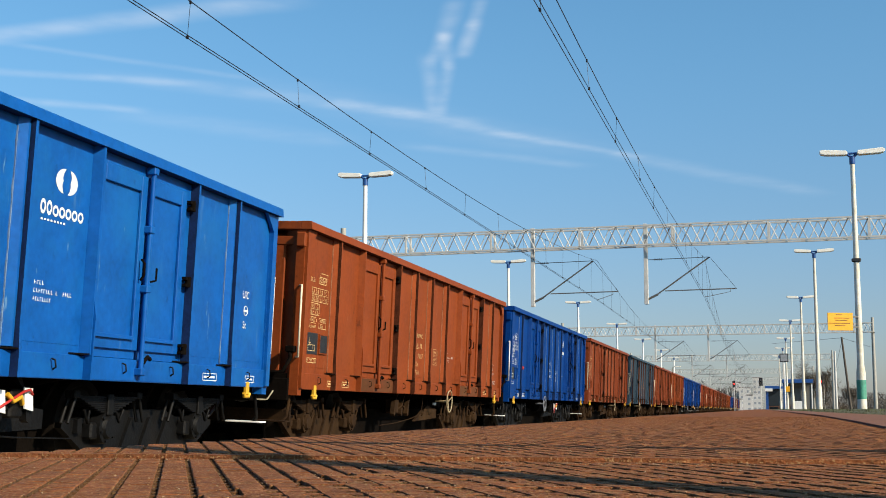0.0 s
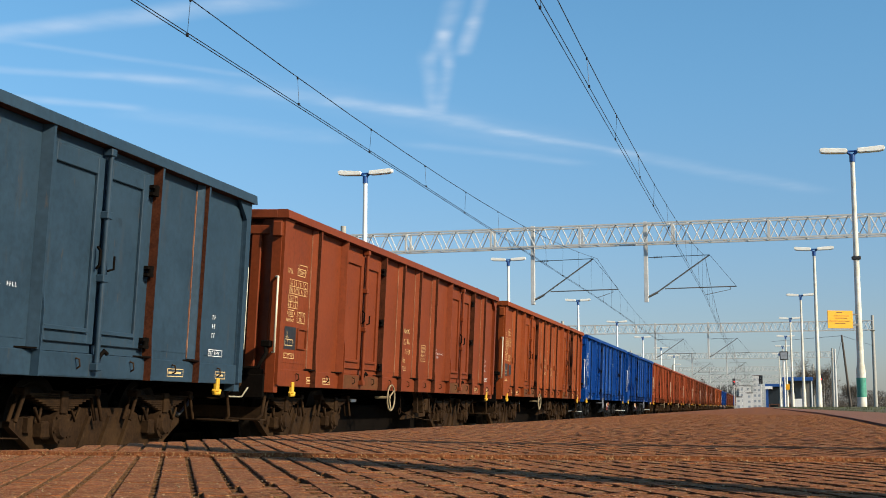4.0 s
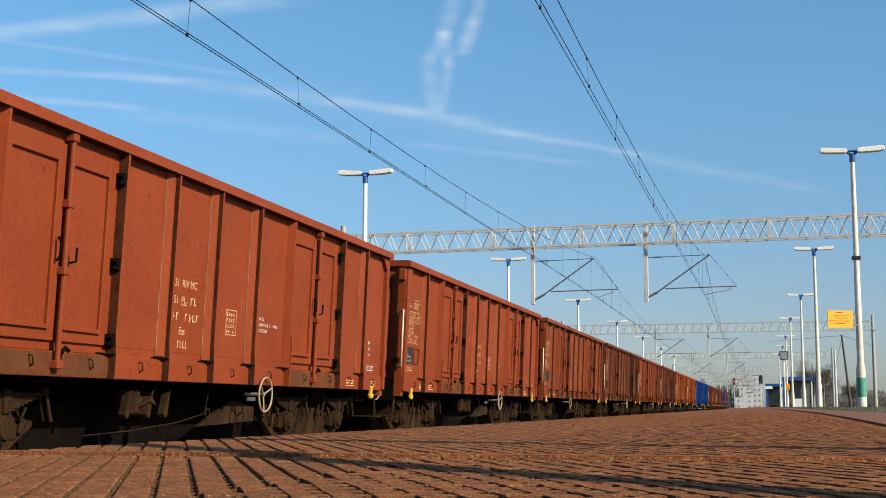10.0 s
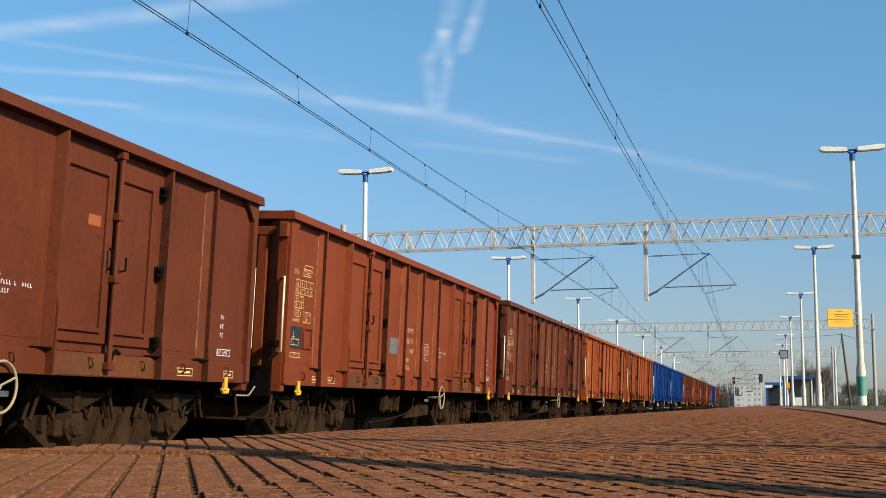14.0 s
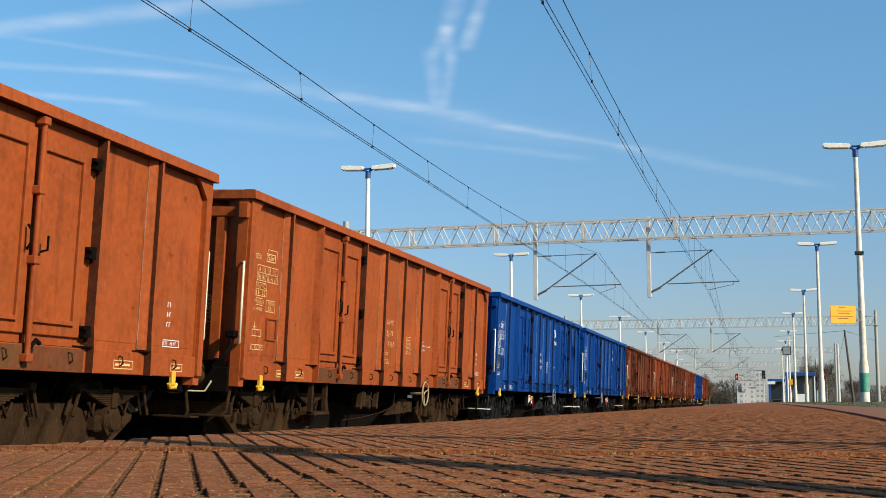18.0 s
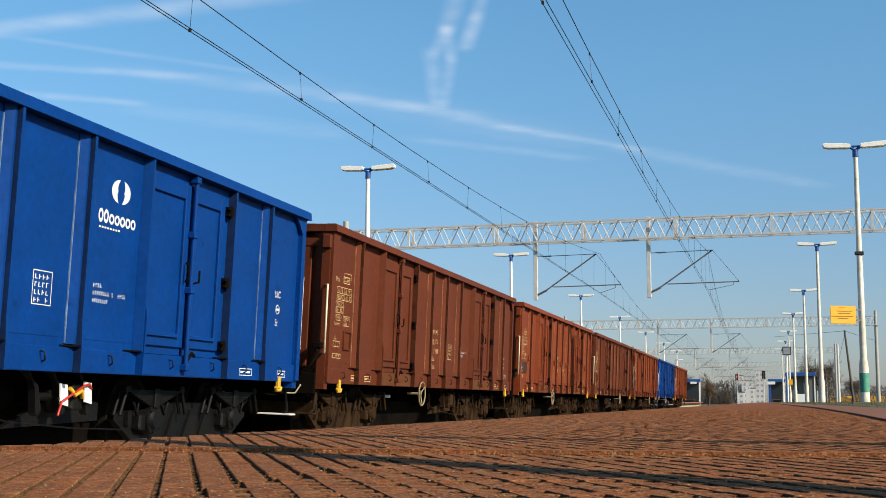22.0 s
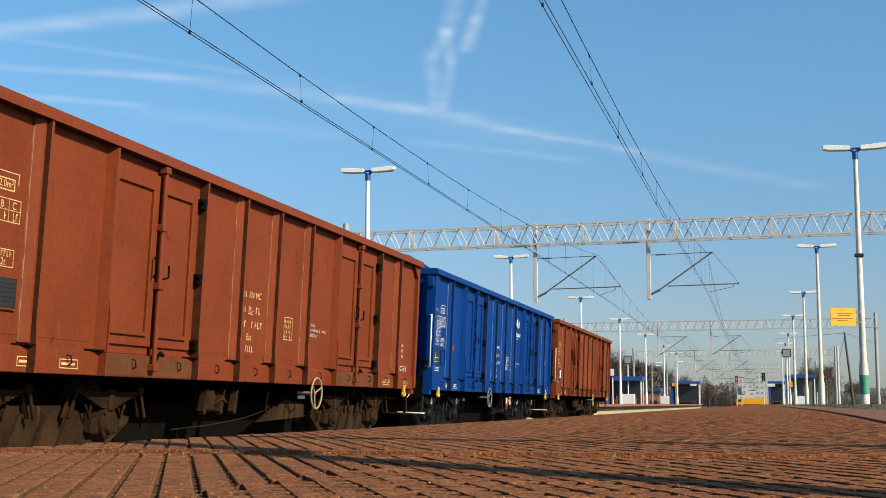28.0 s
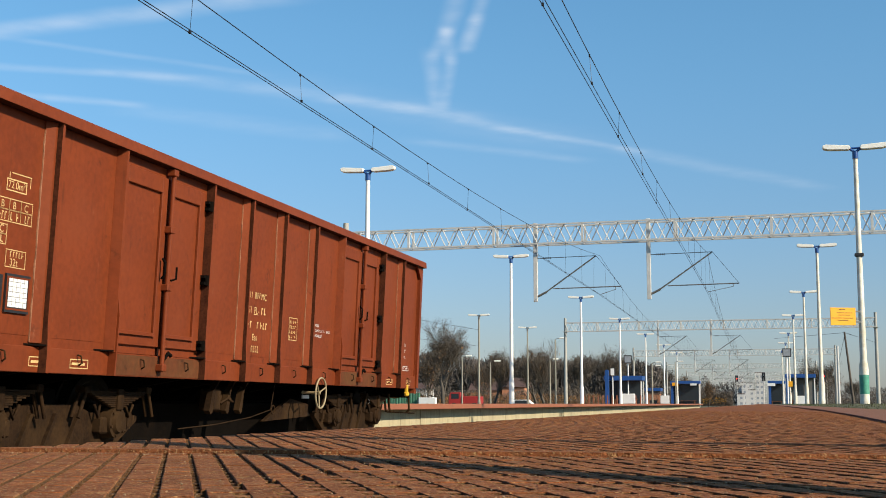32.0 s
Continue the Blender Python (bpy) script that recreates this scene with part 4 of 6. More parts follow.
    for a, b in zip(g, g[1:]):
        for i in range(nx - 1):
            bm.faces.new((a[i], a[i + 1], b[i + 1], b[i]))
    part("coal_load", bm, M_COAL, wg, "heaped black coal")
    bm = B()
    box(bm, -0.28, 0.28, 0.2, LB - 0.2, 0.72, 1.14)
    part("centre_sill", bm, M_UNDER_DARK, wg)
    for y in POSTS + PILLARS:
        bm = B()
        prism(bm, [(-1.36, 1.14), (1.36, 1.14), (1.36, 1.02), (0.30, 0.80), (-0.30, 0.80), (-1.36, 1.02)], "y", y - 0.03, y + 0.03)
        part("cross_bearer", bm, M_UNDER_DARK, wg)
    # brake gear under the middle
    def gear(name, bm, mat, label=""):
        part(name, turn_round(bm) if back else bm, mat, wg, label)

    gear("air_tank", tube(B(), (0.85, 5.80, 0.80), (0.85, 6.42, 0.80), 0.15, n=18), M_UNDER_DARK)
    bm = B()
    box(bm, 1.08, 1.26, 5.10, 5.30, 0.66, 0.90, 0.02)
    tube(bm, (1.16, 5.30, 0.78), (1.16, 5.74, 0.78), 0.035, n=8)
    tube(bm, (1.14, 5.42, 0.66), (1.14, 5.52, 0.86), 0.06, n=8)
    rod(bm, [(1.24, 5.32, 0.74), (1.28, 5.44, 0.80), (1.28, 5.58, 0.76)], 0.014, 6)
    gear("load_valve", bm, M_UNDER)
    for y in (5.02, 5.46, 5.84):
        bm = B()
        prism(bm, [(y + 0.16, 1.0), (y + 0.24, 1.0), (y + 0.03, 0.88), (y - 0.04, 0.66), (y + 0.01, 0.62), (y + 0.05, 0.64), (y + 0.08, 0.86)], "x", 1.20, 1.27)
        gear("hanger_bracket", bm, M_UNDER)
    bm = B()
    prism(bm, [(7.15, 0.50), (8.75, 0.55), (8.75, 0.72), (8.05, 0.80)], "x", 0.98, 1.03)
    part("brake_lever_plate", bm, M_UNDER, wg)
    bm = B()
    rod(bm, [(1.24, 4.3, 0.47), (1.24, 5.2, 0.50), (1.24, 6.2, 0.57), (1.24, 6.85, 0.66), (1.24, 6.95, 1.0)], 0.007, 5)
    ring(bm, (1.24, 6.93, 0.66), (1, 0, 0), 0.055, 0.009, 12, 5)
    gear("release_cord", bm, M_UNDER)
    # white plate added for the bright see-through gap under the floor
    gear("inscription_plate", box(B(), 0.98, 1.0, 8.60, 8.86, 0.80, 0.85, 0.004), M_WHITE, "small white plate standing in for a bright gap")
    # added near-black box: blocks the view beneath, standing in for deep shade
    bm = B()
    box(bm, -0.70, 0.70, 3.45, 9.5, 0.26, 0.74, 0.03)
    part("brake_rigging", bm, M_UNDER_DARK, wg)
    for x in (0.62, -0.62):
        bm = B()
        tube(bm, (x, 3.0, 0.55), (x, 10.0, 0.55), 0.03, n=6)
        part("pull_rod", bm, M_UNDER_DARK, wg)
    bm = B()
    ring(bm, (1.47, 8.04, 0.89), (1, 0, 0), 0.205, 0.013, 28, 6)
    for k in range(3):
        a = k * math.tau / 3 + 0.4
        tube(bm, (1.44, 8.04, 0.89), (1.47, 8.04 + 0.205 * math.cos(a), 0.89 + 0.205 * math.sin(a)), 0.011, n=6)
    tube(bm, (1.2, 8.04, 0.89), (1.46, 8.04, 0.89), 0.02, n=8)
    for v in bm.verts:
        v.co.y += 0.2 if back else 0.0
    gear("hand_brake_wheel", bm, M_WHEELPAINT, "cream hand brake wheel with three spokes")
    for y in (2.20, 10.74):
        build_bogie(wg, y)
    bm = B()
    for k in range(7):
        bm.faces.new([bm.verts.new((0.62 + a, 0.157, 1.66 + 0.052 * k + b)) for a, b in ((0, 0), (0.36, 0), (0.36, 0.008), (0, 0.008))])
    for k in range(6):
        for c in range(8):
            if (k * 5 + c * 3) % 7:
                bm.faces.new([bm.verts.new((0.63 + 0.043 * c + a, 0.157, 1.674 + 0.052 * k + b)) for a, b in ((0, 0), (0.014, 0), (0.014, 0.028), (0, 0.028))])
    tagged(part("number_table", bm, M_LETTER_Y, wg, "painted table of unreadable characters"), kind="stuff")
    bm = B()
    rod(bm, [(0.36, 0.10, 2.49), (0.36, 0.05, 2.47), (0.82, 0.05, 2.47), (0.86, 0.12, 2.49)], 0.014, 6)
    part("end_handrail", bm, M_CREAM, wg, "pale painted end handrail")
    build_markings(wg)
    return wg


def plate(bm, y0, z0, w, h, x=1.4065):
    """A thin painted bar on the near side: y0, z0 is its lower near corner."""
    vs = [bm.verts.new(q) for q in ((x, y0, z0), (x, y0 + w, z0), (x, y0 + w, z0 + h), (x, y0, z0 + h))]
    bm.faces.new(vs)


def outline(bm, y0, z0, w, h, t=0.010):
    plate(bm, y0, z0, w, t), plate(bm, y0, z0 + h - t, w, t)
    plate(bm, y0, z0 + t, t, h - 2 * t), plate(bm, y0 + w - t, z0 + t, t, h - 2 * t)


def bars(bm, y0, z0, w, h, n, rnd):
    """A row of unreadable characters as bars."""
    step = w / n
    for k in range(n):
        if rnd.random() < 0.12:
            continue
        plate(bm, y0 + k * step, z0, step * 0.22, h), plate(bm, y0 + (k + 0.26) * step, z0 + h * rnd.choice((0.0, 0.42, 0.82)), step * 0.34, h * 0.17)


def build_markings(wg):
    rnd = random.Random(21)
    bm = B()
    # load table of the first bay
    outline(bm, 0.66, 2.44, 0.28, 0.10)
    plate(bm, 0.72, 2.585, 0.28, 0.008), plate(bm, 0.69, 2.545, 0.008, 0.045), plate(bm, 0.985, 2.50, 0.008, 0.085)
    for k in range(4):
        outline(bm, 0.40 + k * 0.16, 2.285, 0.165, 0.095, 0.007)
        outline(bm, 0.40 + k * 0.16, 2.19, 0.165, 0.10, 0.007)
        bars(bm, 0.425 + k * 0.16, 2.205, 0.12, 0.065, 3, rnd)
    outline(bm, 0.38, 2.085, 0.20, 0.085, 0.007), outline(bm, 0.573, 2.085, 0.14, 0.085, 0.007)
    bars(bm, 0.40, 2.10, 0.16, 0.05, 5, rnd)
    outline(bm, 0.38, 2.005, 0.333, 0.085, 0.007)
    bars(bm, 0.40, 2.02, 0.29, 0.055, 5, rnd)
    for z in (1.895, 1.975):
        plate(bm, 0.40, z, 0.20, 0.007)
    plate(bm, 0.372, 1.92, 0.010, 0.04), plate(bm, 0.618, 1.92, 0.010, 0.04)
    bars(bm, 0.42, 1.915, 0.17, 0.05, 5, rnd)
    outline(bm, 0.72, 1.83, 0.28, 0.145, 0.007)
    bars(bm, 0.74, 1.915, 0.24, 0.045, 6, rnd)
    bars(bm, 0.35, 1.83, 0.27, 0.04, 8, rnd)
    outline(bm, 0.32, 1.36, 0.36, 0.065, 0.007)
    bars(bm, 0.34, 1.375, 0.30, 0.035, 9, rnd)
    tagged(part("load_table", bm, M_LETTER_Y, wg, "painted load limit table"), kind="stuff")
    bm = B()
    bars(bm, 5.98, 1.81, 0.33, 0.078, 4, rnd)
    plate(bm, 5.76, 1.795, 0.14, 0.008)
    bars(bm, 5.58, 1.635, 0.24, 0.078, 3, rnd), bars(bm, 5.87, 1.635, 0.06, 0.078, 1, rnd), bars(bm, 5.97, 1.635, 0.32, 0.078, 4, rnd)
    bars(bm, 5.73, 1.35, 0.24, 0.075, 4, rnd)
    tagged(part("wagon_number", bm, M_LETTER_Y, wg, "painted wagon number"), kind="stuff")
    for text, y, z in (("31", 5.59, 1.985), ("RIV MC", 5.76, 1.985), ("51", 5.59, 1.81), ("PL-", 5.76, 1.81), ("Eas", 5.74, 1.49), ("72.0m\u00b3", 0.68, 2.465), ("57.5t", 0.32, 2.45), ("A", 0.445, 2.30),
                       ("B", 0.605, 2.30), ("B", 0.765, 2.30), ("C", 0.925, 2.30), ("C", 0.61, 2.10), ("32t", 0.78, 1.845)):
        ob = new("lettering", letters(text, 0.112 if y > 3 else 0.085))
        if not ob.data.materials:
            ob.data.materials.append(M_LETTER_Y)
        ob.parent = wg
        ob.matrix_basis = Matrix.Translation((1.4066, y, z)) @ FLAT
    bm = B()
    outline(bm, 6.90, 1.55, 0.29, 0.29, 0.008)
    for k in range(4):
        bars(bm, 6.93, 1.57 + k * 0.065, 0.23, 0.04, 4, rnd)
    tagged(part("inspection_panel", bm, M_LETTER_Y, wg, "painted inspection panel"), kind="stuff")
    bm = B()
    bars(bm, 7.86, 1.78, 0.16, 0.035, 4, rnd)
    bars(bm, 7.86, 1.71, 0.60, 0.035, 16, rnd)
    bars(bm, 7.86, 1.64, 0.28, 0.035, 8, rnd)
    tagged(part("station_text", bm, M_LETTER_W, wg, "painted station text"), kind="stuff")
    bm = B()
    plate(bm, 0.31, 1.475, 0.40, 0.29, 1.4062)
    part("symbol_field", bm, M_BLACK, wg, "black painted symbol field")
    bm = B()
    for k in range(3):
        outline(bm, 0.34 + k * 0.088, 1.52, 0.095, 0.085, 0.008)
    plate(bm, 0.40, 1.60, 0.010, 0.10), plate(bm, 0.36, 1.625, 0.10, 0.008)
    part("tare_symbol", bm, M_LETTER_Y, wg, "painted tare symbol")
    bm = B()
    for q in ((0.74, 1.06, 1.49, 1.505), (0.74, 1.06, 1.745, 1.76), (0.74, 0.757, 1.505, 1.745), (1.043, 1.06, 1.505, 1.745)):
        box(bm, 1.403, 1.428, *q)
    part("label_holder", bm, BASE, wg, "shallow label holder frame")
    bm = B()
    outline(bm, 12.14, 1.295, 0.36, 0.075, 0.007)
    bars(bm, 12.16, 1.312, 0.32, 0.04, 9, rnd)
    for k in range(3):
        bars(bm, 12.20, 1.70 - 0.10 * k, 0.10, 0.05, 2, rnd)
    part("revision_mark", bm, M_LETTER_W, wg, "small painted revision mark")
    for text, y, z in (("UIC", 12.14, 2.03), ("St", 12.19, 1.68)):
        ob = new("end_lettering", letters(text, 0.12))
        if not ob.data.materials:
            ob.data.materials.append(M_LETTER_W)
        ob.parent = wg
        ob.matrix_basis = Matrix.Translation((1.4066, y, z)) @ FLAT
    bm = B()
    ring(bm, (1.4045, 12.26, 1.885), (1, 0, 0), 0.055, 0.006, 18, 4)
    box(bm, 1.403, 1.4075, 12.22, 12.30, 1.872, 1.898)
    part("type_mark", bm, M_LETTER_W, wg, "painted round type mark")
    for y, w in ((1.12, 0.22), (1.75, 0.3), (11.15, 0.36), (12.3, 0.26)):
        bm = B()
        for q in ((0, 0, w, 0.008), (0, 0.075, w, 0.008), (0, 0.008, 0.008, 0.067), (w - 0.008, 0.008, 0.008, 0.067), (0.03, 0.03, w - 0.08, 0.022)):
            plate(bm, y + q[0], 1.05 + q[1], q[2], q[3], 1.4318)
        part("sill_mark", bm, M_LETTER_Y, wg, "small painted frame mark")


def emblem_mesh():
    """Plain emblem of the operator: two hooked leaves about a gap, above a row of plain bars and rings."""
    bm = B()
    cy, cz, n = 8.24, 2.70, 14
    for turn in (0, math.pi):
        c, s = math.cos(turn), math.sin(turn)
        rim, core = [], []
        for k in range(n + 1):
            u = k / n
            a = math.radians(95 + 165 * u)
            r = 1.0 - 0.80 * math.sin(math.pi * u) ** 0.6
            for row, q in ((rim, 1.0), (core, r)):
                x, y = q * math.cos(a) - (0.14 if q < 1.0 else 0.06), q * math.sin(a) + 0.22 * (u - 0.5)
                row.append(bm.verts.new((1.4067, cy + 0.165 * (x * c - y * s), cz + 0.125 * (x * s + y * c))))
        for k in range(n):
            bm.faces.new((rim[k], rim[k + 1], core[k + 1], core[k]))

    def hoop(y, w, h):
        rows = []
        for k in range(17):
            a = math.radians(45) + math.tau * k / 16
            rows.append([bm.verts.new((1.4067, y + w / 2 + q * w / 2 * math.cos(a), 2.375 + h / 2 + q * h / 2 * math.sin(a))) for q in (1.0, 0.52)])
        for a, b in zip(rows, rows[1:]):
            bm.faces.new((a[0], b[0], b[1], a[1]))

    hoop(7.86, 0.085, 0.13), hoop(7.955, 0.085, 0.13)
    for k in range(5):
        hoop(8.05 + 0.101 * k, 0.095, 0.10)
    for k in range(8):
        plate(bm, 7.88 + k * 0.05, 2.325, 0.03, 0.018, 1.4067)
    return mesh_of("operator_emblem", bm, M_LETTER_W)


KINDS = ["bright_blue", "orange", "blue", "brown", "slate", "brown", "orange", "blue", "blue", "red", "brown", "red", "brown", "red", "dark", "brown",
         "orange", "orange", "blue", "blue", "dark", "red", "brown", "brown", "blue", "red"]
KINDS[9:16] = ["red", "red", "red", "brown", "dark", "brown", "dark"]
KINDS[16:18] = ["faded", "faded"]
KINDS[20:26] = ["dark", "brown", "dark", "brown", "blue", "brown"]
LABEL = {"bright_blue": "bright blue steel open freight wagon with white markings, freshly painted", "blue": "blue steel open freight wagon with white markings",
         "slate": "faded slate blue open freight wagon with yellow markings", "orange": "faded orange-brown open freight wagon streaked with rust",
         "faded": "sun-faded orange open freight wagon with rusty stains", "brown": "rusty red-brown open freight wagon with yellow markings", "red": "oxide red open freight wagon with pale markings",
         "dark": "dark brown weathered open freight wagon"}


TURNED = (0, 2, 4, 5, 6, 7, 12, 16, 19, 20, 21, 24)     # wagons that run the other way round


def train_y(t):
    u = (t - 16) / 16
    return ((1.794 * u + 33.229) * u - 173.957) * u - 204.659 + (PITCH_W - LB) / 2


def heap_load(load):
    """Coal piled in humps above the rim."""
    bm = B()
    rnd = random.Random(5)
    nx, ny = 15, 60
    g = []
    for j in range(ny):
        y = 0.22 + (LB - 0.44) * j / (ny - 1)
        hump = 0.20 + 0.70 * math.exp(-((y - 1.9) / 1.3) ** 2)
        g.append([bm.verts.new((-1.35 + 2.70 * i / (nx - 1), y, 2.93 + min(1, max(0.0, (y - 0.22) * 1.1)) * 0.88 * hump * math.sin(math.pi * i / (nx - 1)) + rnd.uniform(-0.03, 0.03))) for i in range(nx)])
    for a, b in zip(g, g[1:]):
        for i in range(nx - 1):
            bm.faces.new((a[i], a[i + 1], b[i + 1], b[i]))
    load.data = mesh_of("coal_load", bm, M_COAL)


def end_fittings(wg):
    bm = B()
    bm.faces.new([bm.verts.new((0.66 + a, 0.158, 2.66 + b)) for a, b in ((-0.115, 0), (0.115, 0), (0, 0.20))])
    part("warning_triangle", bm, M_SIGN, wg, "yellow high voltage triangle")
    bm = B()
    bm.faces.new([bm.verts.new((0.66 + a, 0.155, 2.66 + b)) for a, b in ((0.012, 0.15), (-0.030, 0.085), (-0.004, 0.085), (-0.018, 0.03), (0.032, 0.10), (0.006, 0.10))])
    part("lightning_mark", bm, M_BLACK, wg)
    for x0, x1, y0, y1, z in ((0.84, 0.95, 0.05, 0.16, 1.60), (1.40, 1.44, 1.60, 1.66, 1.77)):
        bm = B()
        box(bm, x0, x1, y0, y1, z, z + 0.10, 0.006)
        part("lamp_bracket", bm, M_RED, wg, "small red tail lamp bracket")
    for y in (2.20, 10.74):
        for wy in (-1.0, 1.0):
            bm = B()
            outline(bm, y + wy - 0.05, 0.74, 0.10, 0.10, 0.018)
            for v in bm.verts:
                v.co.x = 1.158
            part("axle_mark", bm, M_WHITE, wg, "white square axle mark")


PATCHES = {13: [(2.93, 2.36, 0.22, 0.10, M_TAG, "orange touched-up patch"), (9.25, 2.36, 0.22, 0.10, M_TAG, "orange touched-up patch"), (5.60, 2.02, 0.26, 0.10, M_LETTER_Y, "ochre painted patch")],
           14: [(4.72, 1.59, 0.50, 0.26, M_STEELGREY, "grey painted-over patch")], 15: [(9.27, 2.32, 0.24, 0.11, M_TAG, "orange touched-up patch")],
           4: [(2.82, 2.40, 0.055, 0.11, M_LETTER_Y, "yellow chalked mark"), (2.875, 2.435, 0.12, 0.045, M_LETTER_Y, "yellow chalked mark")],
           3: [(5.90 + 0.11 * (k % 5), 2.72 - 0.09 * k, 0.022, 0.10 + 0.06 * (k % 3), M_LETTER_W, "white paint drip") for k in range(7)]
           + [(9.05 + 0.13 * (k % 4), 2.6 - 0.2 * k, 0.02, 0.16, M_LETTER_W, "white paint drip") for k in range(5)]}


def build_train():
    plain, turned = build_wagon(False), build_wagon(True)
    emblem = emblem_mesh()
    made, used = [], set()
    for w in range(len(KINDS)):
        kind_of = turned if w in TURNED else plain
        made.append(copy_thing(kind_of, Matrix()) if kind_of in used else kind_of)
        used.add(kind_of)
    out = []
    for w, (kind, wg) in enumerate(zip(KINDS, made)):
        wg.matrix_basis = on_track(train_y(0) + PITCH_W * w)
        tagged(wg, LABEL[kind])
        blue = "blue" in kind
        swap = {BASE: PAINT[kind]}
        if blue:
            swap = {BASE: PAINT[kind], M_LETTER_Y: M_LETTER_W, M_CREAM: M_WHITE, M_FOOT: M_WHITE, M_SILL: PAINT[kind], M_EDGE: M_EDGE_BLUE, M_UNDER: M_UNDER_BLACK, M_WHEELPAINT: M_WHEELPAINT_GREY, M_UNDER_DARK: None}
        else:
            swap[M_FOOT] = M_UNDER
            if kind == "slate":
                swap[M_SILL] = PAINT[kind]
        for o in list(wg.children):
            if blue and o.name.startswith("revision_mark"):
                bpy.data.objects.remove(o)
                continue
            if not blue and (o.name.startswith(("end_lettering", "type_mark")) or (o.name.startswith("symbol_field") and kind in ("faded", "dark"))):
                bpy.data.objects.remove(o)
                continue
            for q in (o, *o.children):
                to = swap.get(q.data.materials[0])
                if to:
                    q.material_slots[0].link = "OBJECT"
                    q.material_slots[0].material = to
            # the same painted shade in a blue tone
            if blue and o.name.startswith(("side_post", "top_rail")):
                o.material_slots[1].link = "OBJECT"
                o.material_slots[1].material = M_SHADE_BLUE
            if blue and o.name.startswith("bogie"):
                tagged(o, "cast steel bogie painted black")
        if w in (9, 24):
            heap_load(next(o for o in wg.children if o.name.startswith("coal_load")))
        if w == len(KINDS) - 2:
            end_fittings(wg)
        if w in (1, 6, 12, 21, 23):
            bm = B()
            box(bm, 1.4066, 1.424, 0.757, 1.043, 1.505, 1.745, 0.003)
            for k in range(6):
                box(bm, 1.423, 1.428, 0.765, 1.035, 1.52 + 0.037 * k, 1.535 + 0.037 * k)
            part("label_board", bm, M_BLACK, wg, "black slatted label board")
        if w == len(KINDS) - 1:
            bm = B()
            plate(bm, 0.77, 1.515, 0.26, 0.24, 1.4265)
            back = box(B(), 1.4066, 1.4255, 0.735, 1.065, 1.47, 1.78)
            part("label_board", back, M_BLACK, wg, "black label board")
            paper = part("paper_label", bm, M_WHITE, wg, "white paper label with a printed grid")
            bm = B()
            for k in range(1, 5):
                plate(bm, 0.77 + 0.052 * k, 1.515, 0.004, 0.24, 1.4270)
            for k in range(1, 6):
                plate(bm, 0.77, 1.515 + 0.040 * k, 0.26, 0.004, 1.4275)
            part("printed_grid", bm, M_STEELGREY, paper)
        if blue:
            for y, z, mat, lab in ((5.02, 0.72, M_WHITE, "white tag plate"), (5.42, 0.70, M_WHITE, "white tag plate")):
                bm = B()
                prism(bm, [(y, z), (y + 0.13, z + 0.02), (y + 0.15, z + 0.20), (y + 0.03, z + 0.19)], "x", 1.285, 1.298)
                part("tag_plate", turn_round(bm) if w in TURNED else bm, mat, wg, lab)
            bm = B()
            rod(bm, [(1.29, 5.18, 0.78), (1.31, 5.24, 0.84), (1.31, 5.34, 0.80), (1.30, 5.42, 0.86)], 0.022, 6)
            part("valve_handle", turn_round(bm) if w in TURNED else bm, M_YELLOW, wg, "yellow bent valve handle")
            bm = B()
            rod(bm, [(1.30, 5.05, 0.86), (1.32, 5.12, 0.90), (1.32, 5.22, 0.88), (1.31, 5.55, 0.74), (1.31, 5.60, 0.62)], 0.012, 6)
            part("pull_loop", turn_round(bm) if w in TURNED else bm, M_RED, wg, "red bent pull loop")
            e = new("operator_emblem", emblem)
            e.parent = wg
            tagged(e, "white painted emblem and wordmark blocks")
        if w == 6 or w == 21:
            for y in (1.30, 5.42, 6.48, 7.61, 11.77):
                bm = B()
                box(bm, 1.40, 1.461, y - 0.168, y - 0.036, 1.80, 1.93, 0.004)
                part("post_tie", bm, PAINT[kind], wg)
        if w == 17:
            bm = B()
            for y in (2.60, 3.16):
                box(bm, 1.30, 1.36, y, y + 0.07, 0.58, 1.0)
            box(bm, 1.18, 1.40, 2.60, 3.23, 0.57, 0.61)
            part("side_step", bm, M_UNDER, wg, "rusty hanging side step")
        for y, z, wide, high, mat, lab in PATCHES.get(w, ()):
            bm = B()
            plate(bm, y, z, wide, high, 1.4069)
            part("paint_patch", bm, mat, wg, lab)
        if w == 2:
            bm = B()
            box(bm, 1.40, 1.44, 1.76, 1.82, 1.74, 1.82, 0.006)
            part("lamp_bracket", bm, M_RED, wg, "small red lamp bracket")
        out.append(wg)
    return out


WAGONS = build_train()


# ---- overhead line ----
def sag(y):
    """Height of the carrier wire over the track at y, supports every 67.5 m."""
    k = (y + 13) % 67.5 - 33.75
    return 5.94 + 1.31 * (k / 33.75) ** 2


GANTRY_Y = [-13.0 + 67.5 * k for k in range(8)]
TRACKS = ((-6.985, 0.17, -9.74), (-2.362, 0.20, -4.68))     # mean of the wire, its stagger, and the drop post


def stagger(y, c, s):
    k = (y + 13) / 67.5
    n = int(math.floor(k))
    a, b = (-s, s) if n % 2 == 0 else (s, -s)
    return c + a + (b - a) * (k - n)


